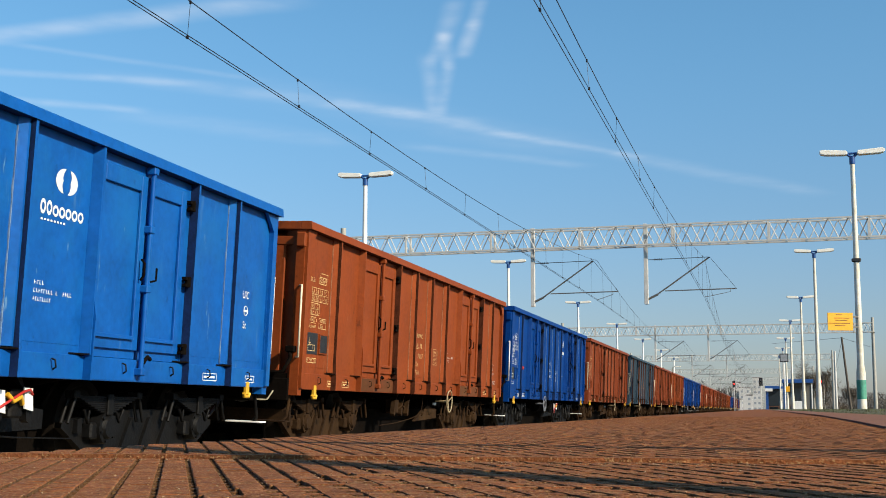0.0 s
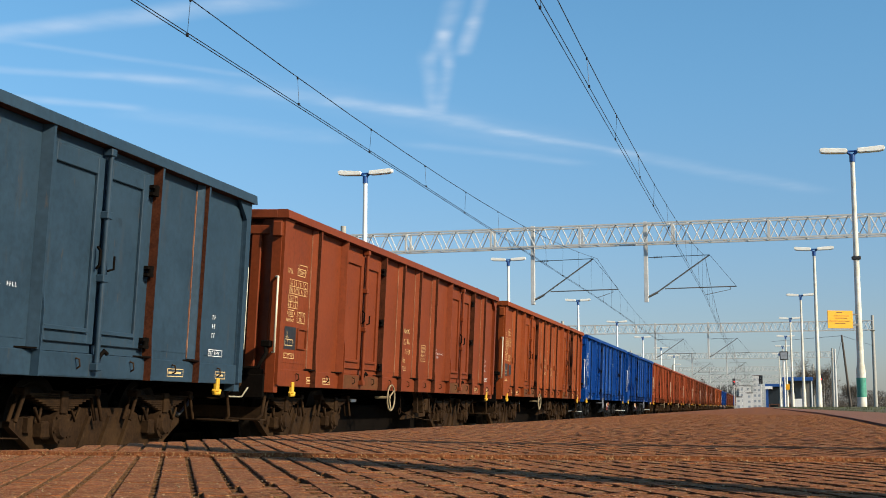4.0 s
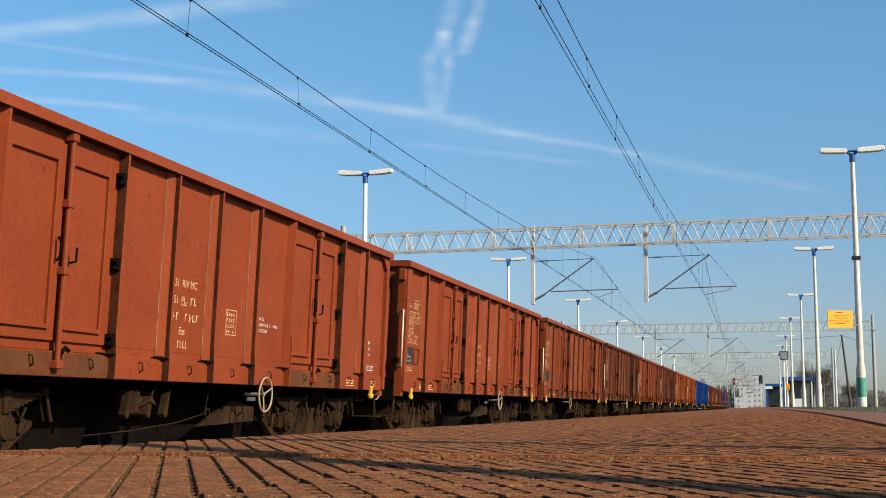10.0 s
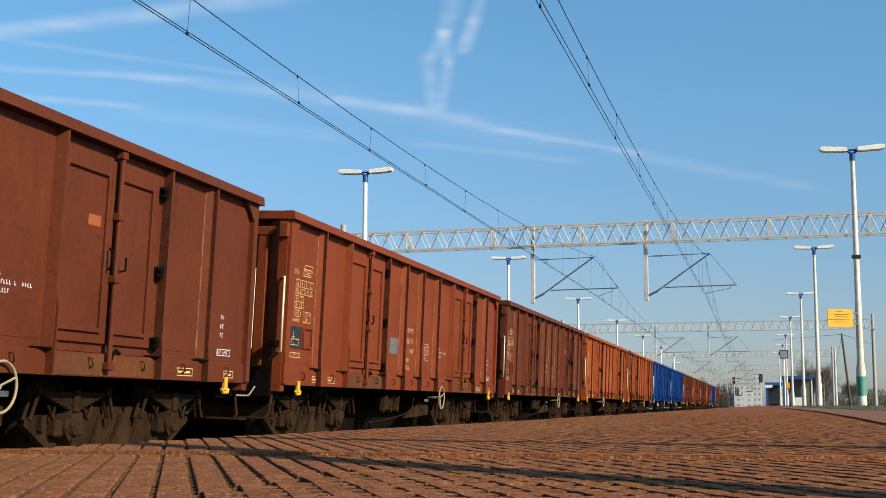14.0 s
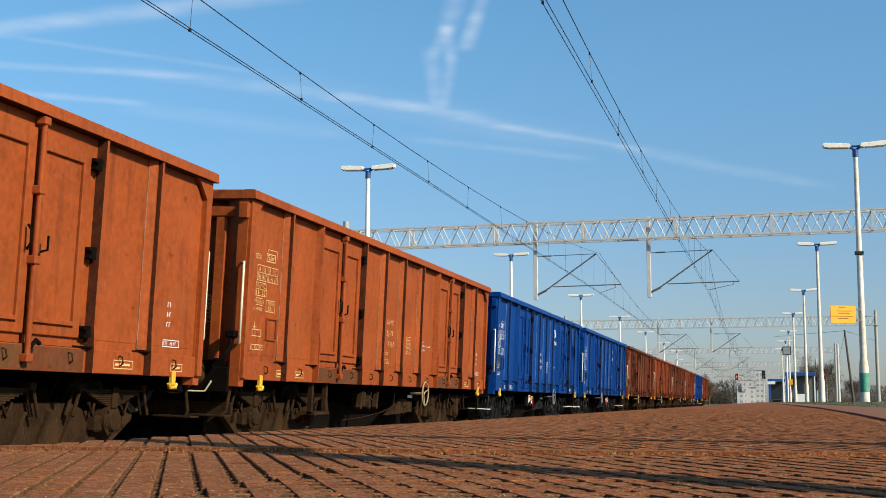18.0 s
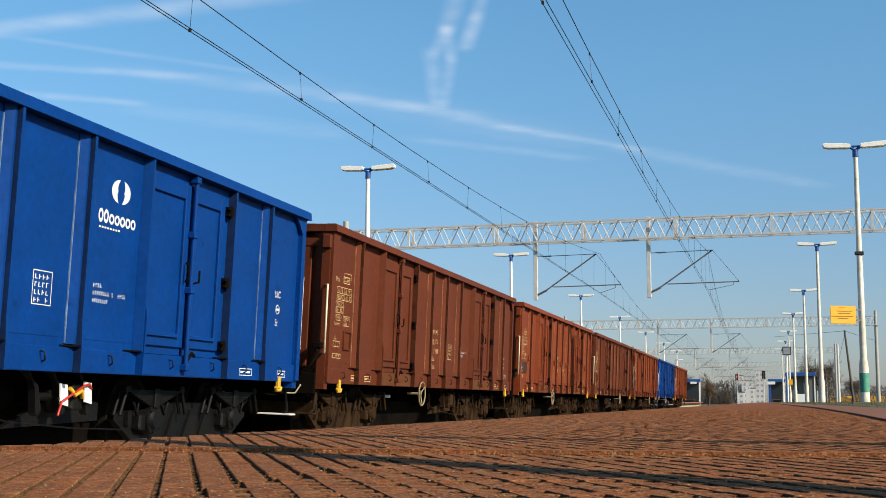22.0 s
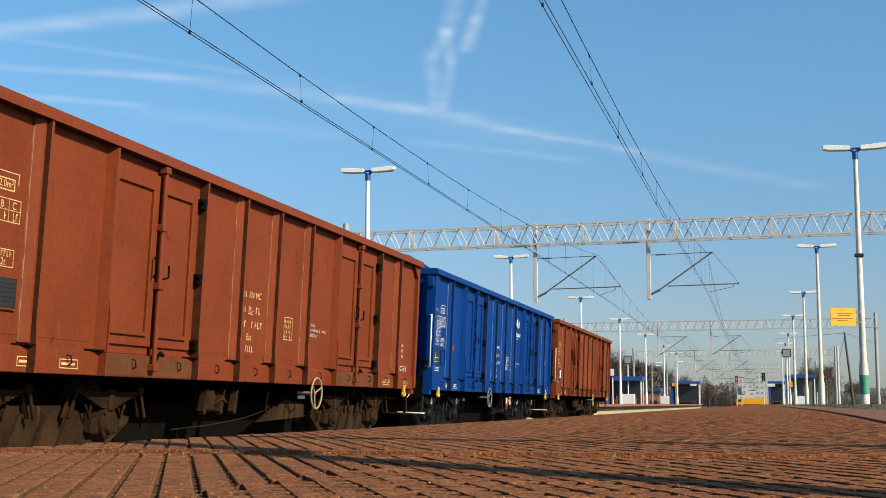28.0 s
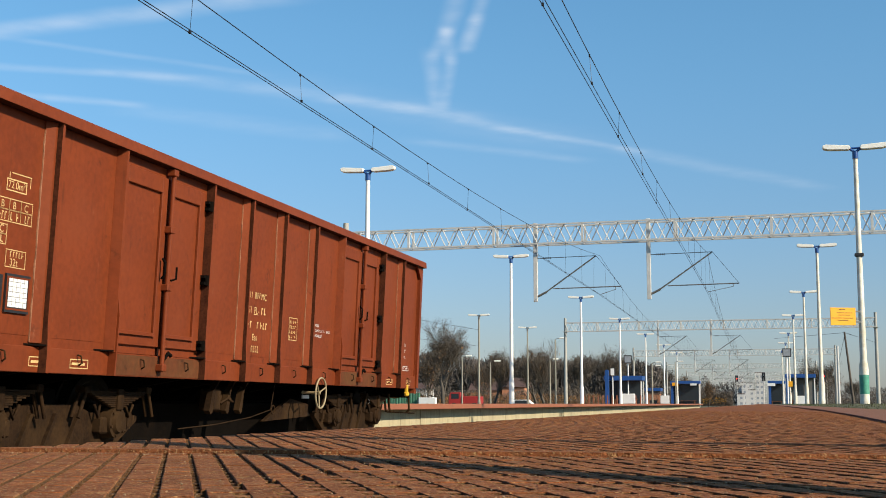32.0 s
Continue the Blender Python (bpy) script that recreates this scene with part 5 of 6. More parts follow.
def build_wires():
    for tx, s, _ in TRACKS:
        line = thing("overhead_line", "dark overhead contact wires with carrier wire and droppers", "overhead wire")
        for dx in (-0.03, 0.03):
            bm = B()
            rod(bm, [(stagger(y, tx, s) + dx, y, 5.50) for y in GANTRY_Y], 0.0062, 6)
            part("contact_wire", bm, M_WIRE, line)
        bm = B()
        ys = [-13 + 3.375 * k for k in range(141)]
        rod(bm, [(stagger(y, tx, s), y, sag(y)) for y in ys], 0.0072, 6)
        part("carrier_wire", bm, M_WIRE, line)
        y, side = 10.45, 0.03
        while y < 200:
            bm = B()
            x = stagger(y, tx, s)
            tube(bm, (x + side, y, 5.51), (x, y, sag(y)), 0.0035, n=5)
            box(bm, x + side - 0.014, x + side + 0.014, y - 0.02, y + 0.02, 5.492, 5.53)
            box(bm, x - 0.011, x + 0.011, y - 0.014, y + 0.014, sag(y) - 0.03, sag(y) + 0.012)
            side = -side
            part("dropper", bm, M_WIRE, line)
            y += 3.83


def build_gantry(y):
    g = thing("catenary_gantry", "pale galvanised lattice gantry carrying the overhead line", "gantry", group="overhead line gantries")
    g.matrix_basis = Matrix.Translation((-5, y, 0)) @ Matrix.Rotation(radians(-2.7), 4, "Z") @ Matrix.Translation((5, -y, 0))
    x0, x1, z0, z1 = -18.9, 10.3, 7.85, 8.70
    for cy in (-0.35, 0.35):
        for z in (z0, z1):
            bm = B()
            box(bm, x0, x1, y + cy - 0.040, y + cy + 0.040, z - 0.033, z + 0.033)
            part("chord", bm, M_GALV, g)
    n = 72
    step = (x1 - x0) / n
    back = B()
    for k in range(n):
        a, b = (z0, z1) if k % 2 else (z1, z0)
        bm = B()
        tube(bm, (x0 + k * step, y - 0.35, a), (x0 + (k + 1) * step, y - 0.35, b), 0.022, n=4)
        # bars of one lean are coloured darker, as if turned from the sun
        part("lattice_bar", bm, M_GALV_SHADED if k % 2 else M_GALV, g)
        tube(back, (x0 + k * step, y + 0.35, b), (x0 + (k + 1) * step, y + 0.35, a), 0.022, n=4)
        if k % 2:
            for z in (z0, z1):
                tube(back, (x0 + k * step, y - 0.35, z), (x0 + (k + 1) * step, y + 0.35, z), 0.018, n=4)
    tagged(part("cross_lacing", back, M_GALV, g), kind="stuff")
    for k in (8, 18, 28, 38, 48, 58, 68):
        x = x0 + k * step
        for cy in (-0.35, 0.35):
            bm = B()
            box(bm, x - 0.045, x + 0.045, y + cy - 0.04, y + cy + 0.04, z0, z1)
            part("joint_frame", bm, M_GALV, g)
    for x in (x0, x1):
        bm = B()
        tube(bm, (x, y, -0.22), (x, y, z1 + 0.5), 0.19, 0.13, n=12)
        box(bm, x - 0.2, x + 0.2, y - 0.4, y + 0.4, z0 - 0.06, z0 - 0.02)
        part("mast", bm, M_MAST, g)
    for tx, s, px in TRACKS:
        end = px + 3.84
        bm = B()
        box(bm, px - 0.085, px + 0.085, y - 0.085, y + 0.085, 5.27, z1 + 0.12, 0.01)
        part("drop_post", bm, M_GALV, g)
        cx = px + 2.74
        bm = B()
        tube(bm, (px, y, 7.22), (cx, y, 7.26), 0.016, n=6)
        for k in range(5):
            tube(bm, (px + 0.35 + k * 0.08, y, 7.225), (px + 0.40 + k * 0.08, y, 7.226), 0.05, 0.02, n=8)
        part("tie_rod", bm, M_STEELGREY, g)
        bm = B()
        tube(bm, (px, y, 5.46), (px + 0.50, y, 5.70), 0.05, n=8)
        tube(bm, (px + 0.45, y, 5.68), (cx, y, 7.26), 0.032, n=8)
        part("cantilever_arm", bm, M_STEELGREY, g)
        bm = B()
        tube(bm, (px + 0.80, y, 5.84), (end, y, 5.87), 0.024, n=8)
        part("registration_tube", bm, M_STEELGREY, g)
        bm = B()
        rod(bm, [(end - 0.25, y, 5.87), (end - 0.25, y, 5.74), (stagger(y, tx, s), y, 5.53)], 0.014, 6)
        part("steady_arm", bm, M_STEELGREY, g)
        bm = B()
        tube(bm, (cx, y, 7.26), (end, y, 5.87), 0.008, n=5)
        part("stay_wire", bm, M_WIRE, g)


build_wires()
for gy in GANTRY_Y[1:]:
    build_gantry(gy)


# ---- lamps ----
def build_lamp(m, label, h=7.0, base_r=0.135, old=None):
    lp = thing("platform_lamp", label, "street lamp", m, group="platform lamps")
    bm = B()
    tube(bm, (0, 0, 0), (0, 0, h * 0.14), base_r, base_r * 0.95, n=16)
    tube(bm, (0, 0, h * 0.14), (0, 0, h * 0.17), base_r * 0.95, base_r * 0.72, n=16)
    tube(bm, (0, 0, h * 0.17), (0, 0, h - 0.22), base_r * 0.72, base_r * 0.46, n=16)
    part("pole", bm, old or M_POLE, lp)
    bm = B()
    tube(bm, (0, 0, h - 0.32), (0, 0, h - 0.12), base_r * 0.62, n=12)
    for s in (-1, 1):
        tube(bm, (0, 0, h - 0.14), (s * 0.16, 0, h - 0.02), 0.035, n=8)
    tube(bm, (-0.16, 0, h - 0.02), (0.16, 0, h - 0.02), 0.03, n=8)
    part("bracket", bm, M_STEELGREY if old is M_POLE_OLD else M_BLUE_TRIM, lp)
    for s in (-1, 1):
        bm = B()
        pr = [(s * 0.12, -0.03), (s * 0.14, 0.07), (s * 0.80, 0.12), (s * 0.87, 0.085), (s * 0.85, 0.0), (s * 0.72, -0.035), (s * 0.2, -0.055)]
        prism(bm, pr, "y", -0.11, 0.11)
        bmesh.ops.bevel(bm, geom=bm.edges[:], offset=0.015, segments=2, affect="EDGES")
        part("lamp_head", bm, M_LAMP, lp, m=Matrix.Translation((0, 0, h - 0.02)))
    return lp


LAMP_Y = [35.6, 58.7, 82.6, 104.6, 128.4, 152.6, 176.0]
left_lamp = build_lamp(pose(-11.5, 35.6, 0.735), "white painted platform lamp with two heads on a blue bracket", 7.09)
for ly in LAMP_Y[1:]:
    copy_thing(left_lamp, pose(-11.5 if ly > 100 else -11.65, ly, 0.735))
right_lamp = build_lamp(pose(2.66, 35.5, TOP + 0.04), "white painted platform lamp with flaking base and two heads", 7.06, 0.128, M_POLE_PATINA)
for lx, ly in ((2.52, 57.6), (2.66, 81.5), (2.5, 103.0), (2.62, 129.0), (2.68, 150.0), (2.6, 172.0)):
    copy_thing(right_lamp, pose(lx, ly, TOP + 0.03))


def build_shadow_caster():
    """Made-up caster beside the camera, out of view, for two shadows over the paving."""
    s = thing("barrier", "unseen rail and leaning strut added to cast two shadows", "barrier")
    end = (0.413, 1.19, TOP + 1.10)
    bm = B()
    tube(bm, (2.167, 0.796, TOP - 0.02), (2.167, 0.796, TOP + 1.14), 0.040, n=12)
    part("post", bm, M_POLE_OLD, s)
    bm = B()
    tube(bm, (2.167, 0.796, TOP + 1.10), end, 0.030, n=12)
    part("rail", bm, M_POLE_OLD, s)
    bm = B()
    tube(bm, (1.2, -0.10, TOP - 0.02), end, 0.030, 0.026, n=10)
    part("strut", bm, M_POLE_OLD, s)


build_shadow_caster()


def twig_tree(name, m, h, spread, seed, label, leaves=0, twigs=1500, mat=None, category="tree"):
    """A bare tree: tapered trunk and limbs, and a crown of many fine twigs with gaps."""
    rnd = random.Random(seed)
    tr = thing(name, label, category, m)
    trunk = B()
    tips = []

    def grow(p, d, length, r, depth):
        n = 3 if depth < 2 else 2
        for _ in range(n):
            d2 = (d + Vector((rnd.gauss(0, 0.13), rnd.gauss(0, 0.13), rnd.gauss(0.02, 0.07)))).normalized()
            q = p + d2 * length / n
            tube(trunk, p, q, r, r * 0.85, n=6 if depth < 2 else 3, caps=False)
            p, d, r = q, d2, r * 0.85
            if depth >= 1:
                tips.append((p.copy(), d.copy(), length))
        if depth >= 4:
            return
        for _ in range((7, 4, 3, 3)[depth]):
            a = rnd.uniform(0, math.tau)
            out = Vector((math.cos(a) * spread * 0.85, math.sin(a) * spread * 0.85, rnd.uniform(0.45, 1.5)))
            back = length * rnd.uniform(0, 0.75 if depth else 0.55)
            grow(p - d * back, (d * 0.55 + out).normalized(), length * rnd.uniform(0.62, 0.86), r * 0.62, depth + 1)

    grow(Vector((0, 0, -0.1)), Vector((0, 0, 1)), h * 0.30, h * 0.020, 0)
    part("trunk", trunk, M_BARK, tr)
    verts, faces = [], []
    for _ in range(twigs):
        p, d, L = rnd.choice(tips)
        d = (d + Vector((rnd.gauss(0, 0.5), rnd.gauss(0, 0.5), rnd.gauss(0.1, 0.35)))).normalized()
        q = p + d * L * rnd.uniform(0.4, 0.95)
        w = h * 0.0006
        s = d.cross(Vector((rnd.gauss(0, 1), rnd.gauss(0, 1), rnd.gauss(0, 1)))).normalized() * w
        for a, b in ((p, q), (p.lerp(q, 0.5), p.lerp(q, 0.5) + (d + Vector((rnd.gauss(0, 0.6), rnd.gauss(0, 0.6), rnd.gauss(0, 0.5)))).normalized() * L * 0.5)):
            o = len(verts)
            verts += [a - s, a + s, b + s * 0.4, b - s * 0.4]
            faces.append((o, o + 1, o + 2, o + 3))
    me = bpy.data.meshes.new("crown")
    me.from_pydata(verts, [], faces)
    me.materials.append(mat or M_TWIG)
    ob = new("crown", me)
    ob.parent = tr
    if leaves:
        verts, faces = [], []
        for _ in range(leaves):
            p, d, L = rnd.choice(tips)
            p = p + Vector((rnd.gauss(0, 0.3), rnd.gauss(0, 0.3), rnd.gauss(0, 0.3)))
            s = h * 0.008
            o = len(verts)
            verts += [p + Vector((rnd.gauss(0, s), rnd.gauss(0, s), rnd.gauss(0, s))) for _ in range(3)]
            faces.append((o, o + 1, o + 2))
        me = bpy.data.meshes.new("leaves")
        me.from_pydata(verts, [], faces)
        me.materials.append(M_LEAF_DRY)
        ob = new("leaves", me)
        ob.parent = tr
    return tr


def bush_row(name, label, x0, x1, y, h, n, seed, mat, depth=3.0):
    rnd = random.Random(seed)
    verts, faces = [], []
    for _ in range(n):
        x = rnd.uniform(x0, x1)
        top = h * (0.55 + 0.45 * noise.noise(Vector((x * 0.18, seed, 0)))) + h * 0.25
        z = top * rnd.random() ** 1.15
        p = Vector((x, y + rnd.uniform(-depth, depth), z))
        L = h * rnd.uniform(0.07, 0.17)
        d = Vector((rnd.gauss(0, 0.5), rnd.gauss(0, 0.5), rnd.gauss(0.6, 0.5))).normalized() * L
        s = d.cross(Vector((rnd.gauss(0, 1), rnd.gauss(0, 1), rnd.gauss(0, 1)))).normalized() * L * 0.085
        o = len(verts)
        verts += [p - s, p + s, p + d]
        faces.append((o, o + 1, o + 2))
    me = bpy.data.meshes.new(name)
    me.from_pydata(verts, [], faces)
    me.materials.append(mat)
    return tagged(new(name, me), label, "bushes", kind="stuff")


def build_shelter(m, w, d, h, label, side=True, dark=True):
    """A platform shelter: blue flat roof on posts, back wall, glazed end."""
    s = thing("platform_shelter", label, "shelter", m)
    bm = B()
    box(bm, -w / 2 - 0.15, w / 2 + 0.15, -d / 2 - 0.3, d / 2 + 0.2, h - 0.42, h, 0.02)
    part("roof", bm, M_BLUE_TRIM, s)
    bm = B()
    box(bm, -w / 2, w / 2, d / 2 - 0.06, d / 2, 0, h - 0.42)
    part("back_wall", bm, M_GLASS_DARK if dark else M_STEELGREY, s)
    for sx in (-1, 1):
        for sy in (-1, 1):
            bm = B()
            box(bm, sx * w / 2 - 0.06, sx * w / 2 + 0.06, sy * d / 2 - 0.06, sy * d / 2 + 0.06, 0, h - 0.42)
            part("post", bm, M_BLUE_TRIM if sx < 0 else M_POLE, s)
    if side:
        bm = B()
        box(bm, -w / 2 - 0.02, -w / 2 + 0.3, -d / 2, -d / 2 + 0.06, 0, h - 0.42)
        part("side_panel", bm, M_BLUE_TRIM, s)
    bm = B()
    box(bm, -w * 0.35, w * 0.35, d / 2 - 0.55, d / 2 - 0.12, 0.40, 0.46, 0.01)
    for x in (-w * 0.3, w * 0.3):
        box(bm, x - 0.04, x + 0.04, d / 2 - 0.5, d / 2 - 0.2, 0, 0.40)
    part("bench", bm, M_PAVE2, s)
    return s


def build_signal(m, h, label, glowing=True):
    s = thing("railway_signal", label, "signal", m, group="railway signals")
    bm = B()
    tube(bm, (0, 0, 0), (0, 0, h - 0.2), 0.07, 0.06, n=8)
    part("post", bm, M_GALV, s)
    bm = B()
    box(bm, -0.28, 0.28, -0.05, 0.05, h - 1.3, h, 0.05)
    part("head", bm, M_BLACK, s)
    for k in range(3):
        bm = B()
        tube(bm, (0, -0.06, h - 0.25 - 0.38 * k), (0, -0.22, h - 0.25 - 0.38 * k), 0.12, 0.13, n=12, caps=False)
        part("hood", bm, M_BLACK, s)
    bm = B()
    tube(bm, (0, -0.055, h - 0.63), (0, -0.075, h - 0.63), 0.10, n=12)
    part("lens", bm, M_LAMP_RED if glowing else M_GLASS_DARK, s, "glowing red lens" if glowing else "dark lens")
    bm = B()
    for k in range(8):
        tube(bm, (0.12, 0.1, 0.4 + k * 0.4), (0.36, 0.1, 0.4 + k * 0.4), 0.012, n=4)
    for x in (0.12, 0.36):
        tube(bm, (x, 0.1, 0), (x, 0.1, h - 1.0), 0.015, n=4)
    part("ladder", bm, M_GALV, s)
    return s


def build_house(name, m, w, d, h, roof, wall, label, floors=2, cols=3):
    hs = thing(name, label, "house", m)
    bm = B()
    box(bm, -w / 2, w / 2, -d / 2, d / 2, -0.2, h)
    part("wall", bm, wall, hs)
    bm = B()
    if roof:
        prism(bm, [(-d / 2 - 0.3, h), (d / 2 + 0.3, h), (0, h + roof)], "x", -w / 2 - 0.3, w / 2 + 0.3)
    else:
        box(bm, -w / 2 - 0.1, w / 2 + 0.1, -d / 2 - 0.1, d / 2 + 0.1, h, h + 0.4)
    part("roof", bm, M_ROOF, hs)
    for f in range(floors):
        for c in range(cols):
            x = -w / 2 + w * (c + 0.5) / cols
            z = h * (f + 0.35) / floors
            bm = B()
            ww, hh = min(0.55, w / cols * 0.3), h / floors * 0.22
            box(bm, x - ww, x + ww, -d / 2 - 0.03, -d / 2 + 0.02, z - hh, z + hh)
            win = part("window", bm, M_PANE_PALE if wall is M_HOUSE else M_GLASS_DARK, hs)
            bm = B()
            box(bm, x - ww - 0.08, x + ww + 0.08, -d / 2 - 0.10, -d / 2, z - hh - 0.08, z - hh)
            part("sill", bm, M_WHITE, win)
    return hs


def build_pole_sign(m, h, label, board, board_mat, old=False):
    s = thing("information_board", label, "sign", m)
    bm = B()
    tube(bm, (0, 0, 0), (0, 0, h), 0.06, 0.05, n=10)
    part("pole", bm, M_POLE_OLD if old else M_POLE, s)
    w, hh = board
    bm = B()
    box(bm, -w / 2, w / 2, -0.12, -0.02, h - hh, h, 0.01)
    part("case", bm, M_BLACK, s)
    bm = B()
    box(bm, -w / 2 + 0.08, w / 2 - 0.08, -0.13, -0.12, h - hh + 0.08, h - 0.08)
    part("face", bm, board_mat, s)
    return s


def build_street_lamp(m, h, label, arms=1):
    s = thing("street_lamp", label, "street lamp", m, group="street lamps")
    bm = B()
    tube(bm, (0, 0, 0), (0, 0, h), 0.10, 0.055, n=8)
    part("pole", bm, M_POLE_OLD, s)
    for k in range(arms):
        sx = 1 if k == 0 else -1
        bm = B()
        rod(bm, [(0, 0, h), (sx * 0.25, 0, h + 0.12), (sx * 0.5, 0, h + 0.12)], 0.03, 6)
        part("arm", bm, M_STEELGREY, s)
        bm = B()
        box(bm, *sorted((sx * 0.40, sx * 1.05)), -0.12, 0.12, h + 0.06, h + 0.20, 0.04)
        part("lamp_head", bm, M_LAMP, s)
    return s


def build_car(car, paint):
    bm = B()
    prism(bm, [(-2.0, 0.30), (-2.0, 0.75), (-1.2, 0.9), (-0.7, 1.4), (0.8, 1.4), (1.4, 0.9), (2.0, 0.8), (2.0, 0.30)], "y", -0.85, 0.85)
    part("body", bm, paint, car)
    bm = B()
    prism(bm, [(-1.0, 0.93), (-0.62, 1.32), (0.72, 1.32), (1.15, 0.93)], "y", -0.865, 0.865)
    part("windows", bm, M_GLASS_DARK, car)
    for x in (-1.25, 1.25):
        for y in (-0.78, 0.78):
            bm = B()
            tube(bm, (x, y - 0.1, 0.31), (x, y + 0.1, 0.31), 0.31, n=14)
            part("wheel", bm, M_BLACK, car)


def build_road_traffic():
    """A yellow lorry and a red car on the road that crosses beyond the station."""
    lorry = thing("yellow_lorry", "long yellow lorry on the road beyond the station", "lorry", pose(-2, 420, -0.2))
    bm = B()
    box(bm, -2.0, 12.0, -1.2, 1.2, 0.9, 2.9, 0.05)
    part("trailer", bm, M_SIGN, lorry)
    bm = B()
    prism(bm, [(-4.4, 0.6), (-4.4, 1.6), (-4.1, 2.8), (-2.3, 2.9), (-2.3, 0.6)], "y", -1.15, 1.15)
    part("cab", bm, M_SIGN, lorry)
    bm = B()
    box(bm, -4.0, -2.8, -1.17, 1.17, 1.75, 2.5)
    part("windows", bm, M_GLASS_DARK, lorry)
    for x in (-3.4, -0.8, 7.6, 8.9, 10.2):
        for y in (-1.05, 1.05):
            bm = B()
            tube(bm, (x, y - 0.14, 0.48), (x, y + 0.14, 0.48), 0.48, n=14)
            part("wheel", bm, M_BLACK, lorry)
    bm = B()
    box(bm, -2.2, 12.0, -0.5, 0.5, 0.55, 0.9)
    part("chassis", bm, M_BLACK, lorry)
    car = thing("red_car", "small red car on the road beyond the station", "car", pose(0, 420, -0.2))
    build_car(car, M_VEHICLE)
    bush_row("hedge", "dense brown hedge beside the crossing road", -60, -9.2, 402, 5.2, 30000, 15, M_TWIG, 2.0)
    return lorry, car


def build_background():
    # sign on the lamp
    s = thing("warning_sign", "yellow rectangular warning sign with dark unreadable lines", "sign", pose(2.62, 35.36, 0, 0, 0, 22))
    y = 0.0
    x0, x1, z0, z1 = -0.86, -0.14, 2.86, 3.34
    bm = B()
    box(bm, x0, x1, y - 0.01, y + 0.01, z0, z1, 0.004)
    part("panel", bm, M_SIGN, s)
    for z, a, b in ((0.42, 0.24, 0.42), (0.33, 0.18, 0.62), (0.27, 0.22, 0.56), (0.19, 0.02, 0.64), (0.13, 0.2, 0.5)):
        bm = B()
        box(bm, x0 + a, x0 + b, y - 0.014, y - 0.011, z0 + z, z0 + z + 0.014)
        part("writing_line", bm, M_RAIL, s)
    for z in (z0 + 0.1, z1 - 0.1):
        bm = B()
        box(bm, x1 - 0.1, 0.02, y + 0.011, y + 0.05, z - 0.02, z + 0.02)
        part("bracket", bm, M_STEELGREY, s)
    # paint and clamp on the nearest lamp
    bm = B()
    tube(bm, (0, 0, 0.28), (0, 0, 0.80), 0.1285, 0.1265, n=16, caps=False)
    part("spray_paint", bm, M_GREEN_GRAF, right_lamp, "green spray-painted band")
    bm = B()
    box(bm, -0.125, 0.12, -0.10, 0.02, 4.01, 4.11, 0.02)
    part("clamp", bm, M_BLACK, right_lamp)

    # far platform furniture
    P2 = 0.735
    build_shelter(pose(-12.6, 118, P2), 3.3, 2.0, 2.58, "open platform shelter with a bright blue flat roof")
    build_shelter(pose(-10.9, 185, P2), 4.0, 2.4, 3.3, "dark open shelter with blue roof and blue posts")
    bm = B()
    box(bm, -0.18, 0.18, -0.12, 0.12, 0, 3.1, 0.02)
    solid("blue_pylon", bm, M_BLUE_TRIM, "tall blue information pylon with a white top panel", "sign", m=pose(-14.0, 116, P2))
    build_pole_sign(pose(-12.15, 117, P2), 4.5, "square platform clock board on a pole", (0.75, 0.75), M_PANE_PALE)
    build_pole_sign(pose(-13.55, 116.6, P2), 3.35, "white square sign on a pole", (0.5, 0.8), M_WHITE)
    for x, y, w in ((-11.0, 106.0, 1.1), (-9.9, 131.5, 0.9)):
        bm = B()
        box(bm, -w / 2, w / 2, -0.15, 0.15, 0, 0.85, 0.03)
        solid("white_cabinet", bm, M_WHITE, "white metal cabinet standing on the platform", "cabinet", m=pose(x, y, P2))
    bm = B()
    box(bm, -0.45, 0.45, -0.02, 0.02, 0, 0.45, 0.01)
    solid("yellow_sign", bm, M_SIGN, "small yellow sign on the shelter front", "sign", m=pose(-12.3, 183.485, P2 + 2.60))
    bm = B()
    box(bm, -0.45, 0.45, -0.02, 0.02, 0, 0.3, 0.01)
    solid("white_sign", bm, M_WHITE, "small white name sign on the shelter front", "sign", m=pose(-9.7, 183.485, P2 + 2.63))
    for k in range(13):
        bm = B()
        box(bm, -0.05, 0.05, -0.03, 0.03, 0, 0.75, 0.01)
        solid("railing_post", bm, M_P2TOP, "short orange railing post", "railing", group="orange railing posts", m=pose(-15.6 + k * 0.42, 112, P2))
    build_house("kiosk", pose(-17.6, 200, 0.0), 3.8, 4, 2.3, 0, M_BRICK, "small brick kiosk with flat blue roof", 1, 2)
    bm = B()
    box(bm, -2.1, 2.1, -2.3, 2.3, 0, 0.5, 0.03)
    solid("kiosk_canopy", bm, M_BLUE_TRIM, "blue flat canopy on the kiosk", "canopy", m=pose(-17.6, 200, 2.71))
    for x, y in ((-21.9, 97.0), (-21.1, 114.0)):
        build_lamp(pose(x, y, -0.22), "old concrete lamp post with two pale heads", 8.0, 0.13, M_POLE_OLD)
    for x, y, h in ((-20.6, 127, 7.3), (-31.2, 130, 5.7), (-26.8, 124, 4.9), (-25.0, 150, 6.0), (-11.9, 140, 5.2), (-11.2, 168, 6.2), (-12.9, 152, 5.2)):
        build_street_lamp(pose(x, y, 0.0), h, "slim street lamp with one curved pale head")
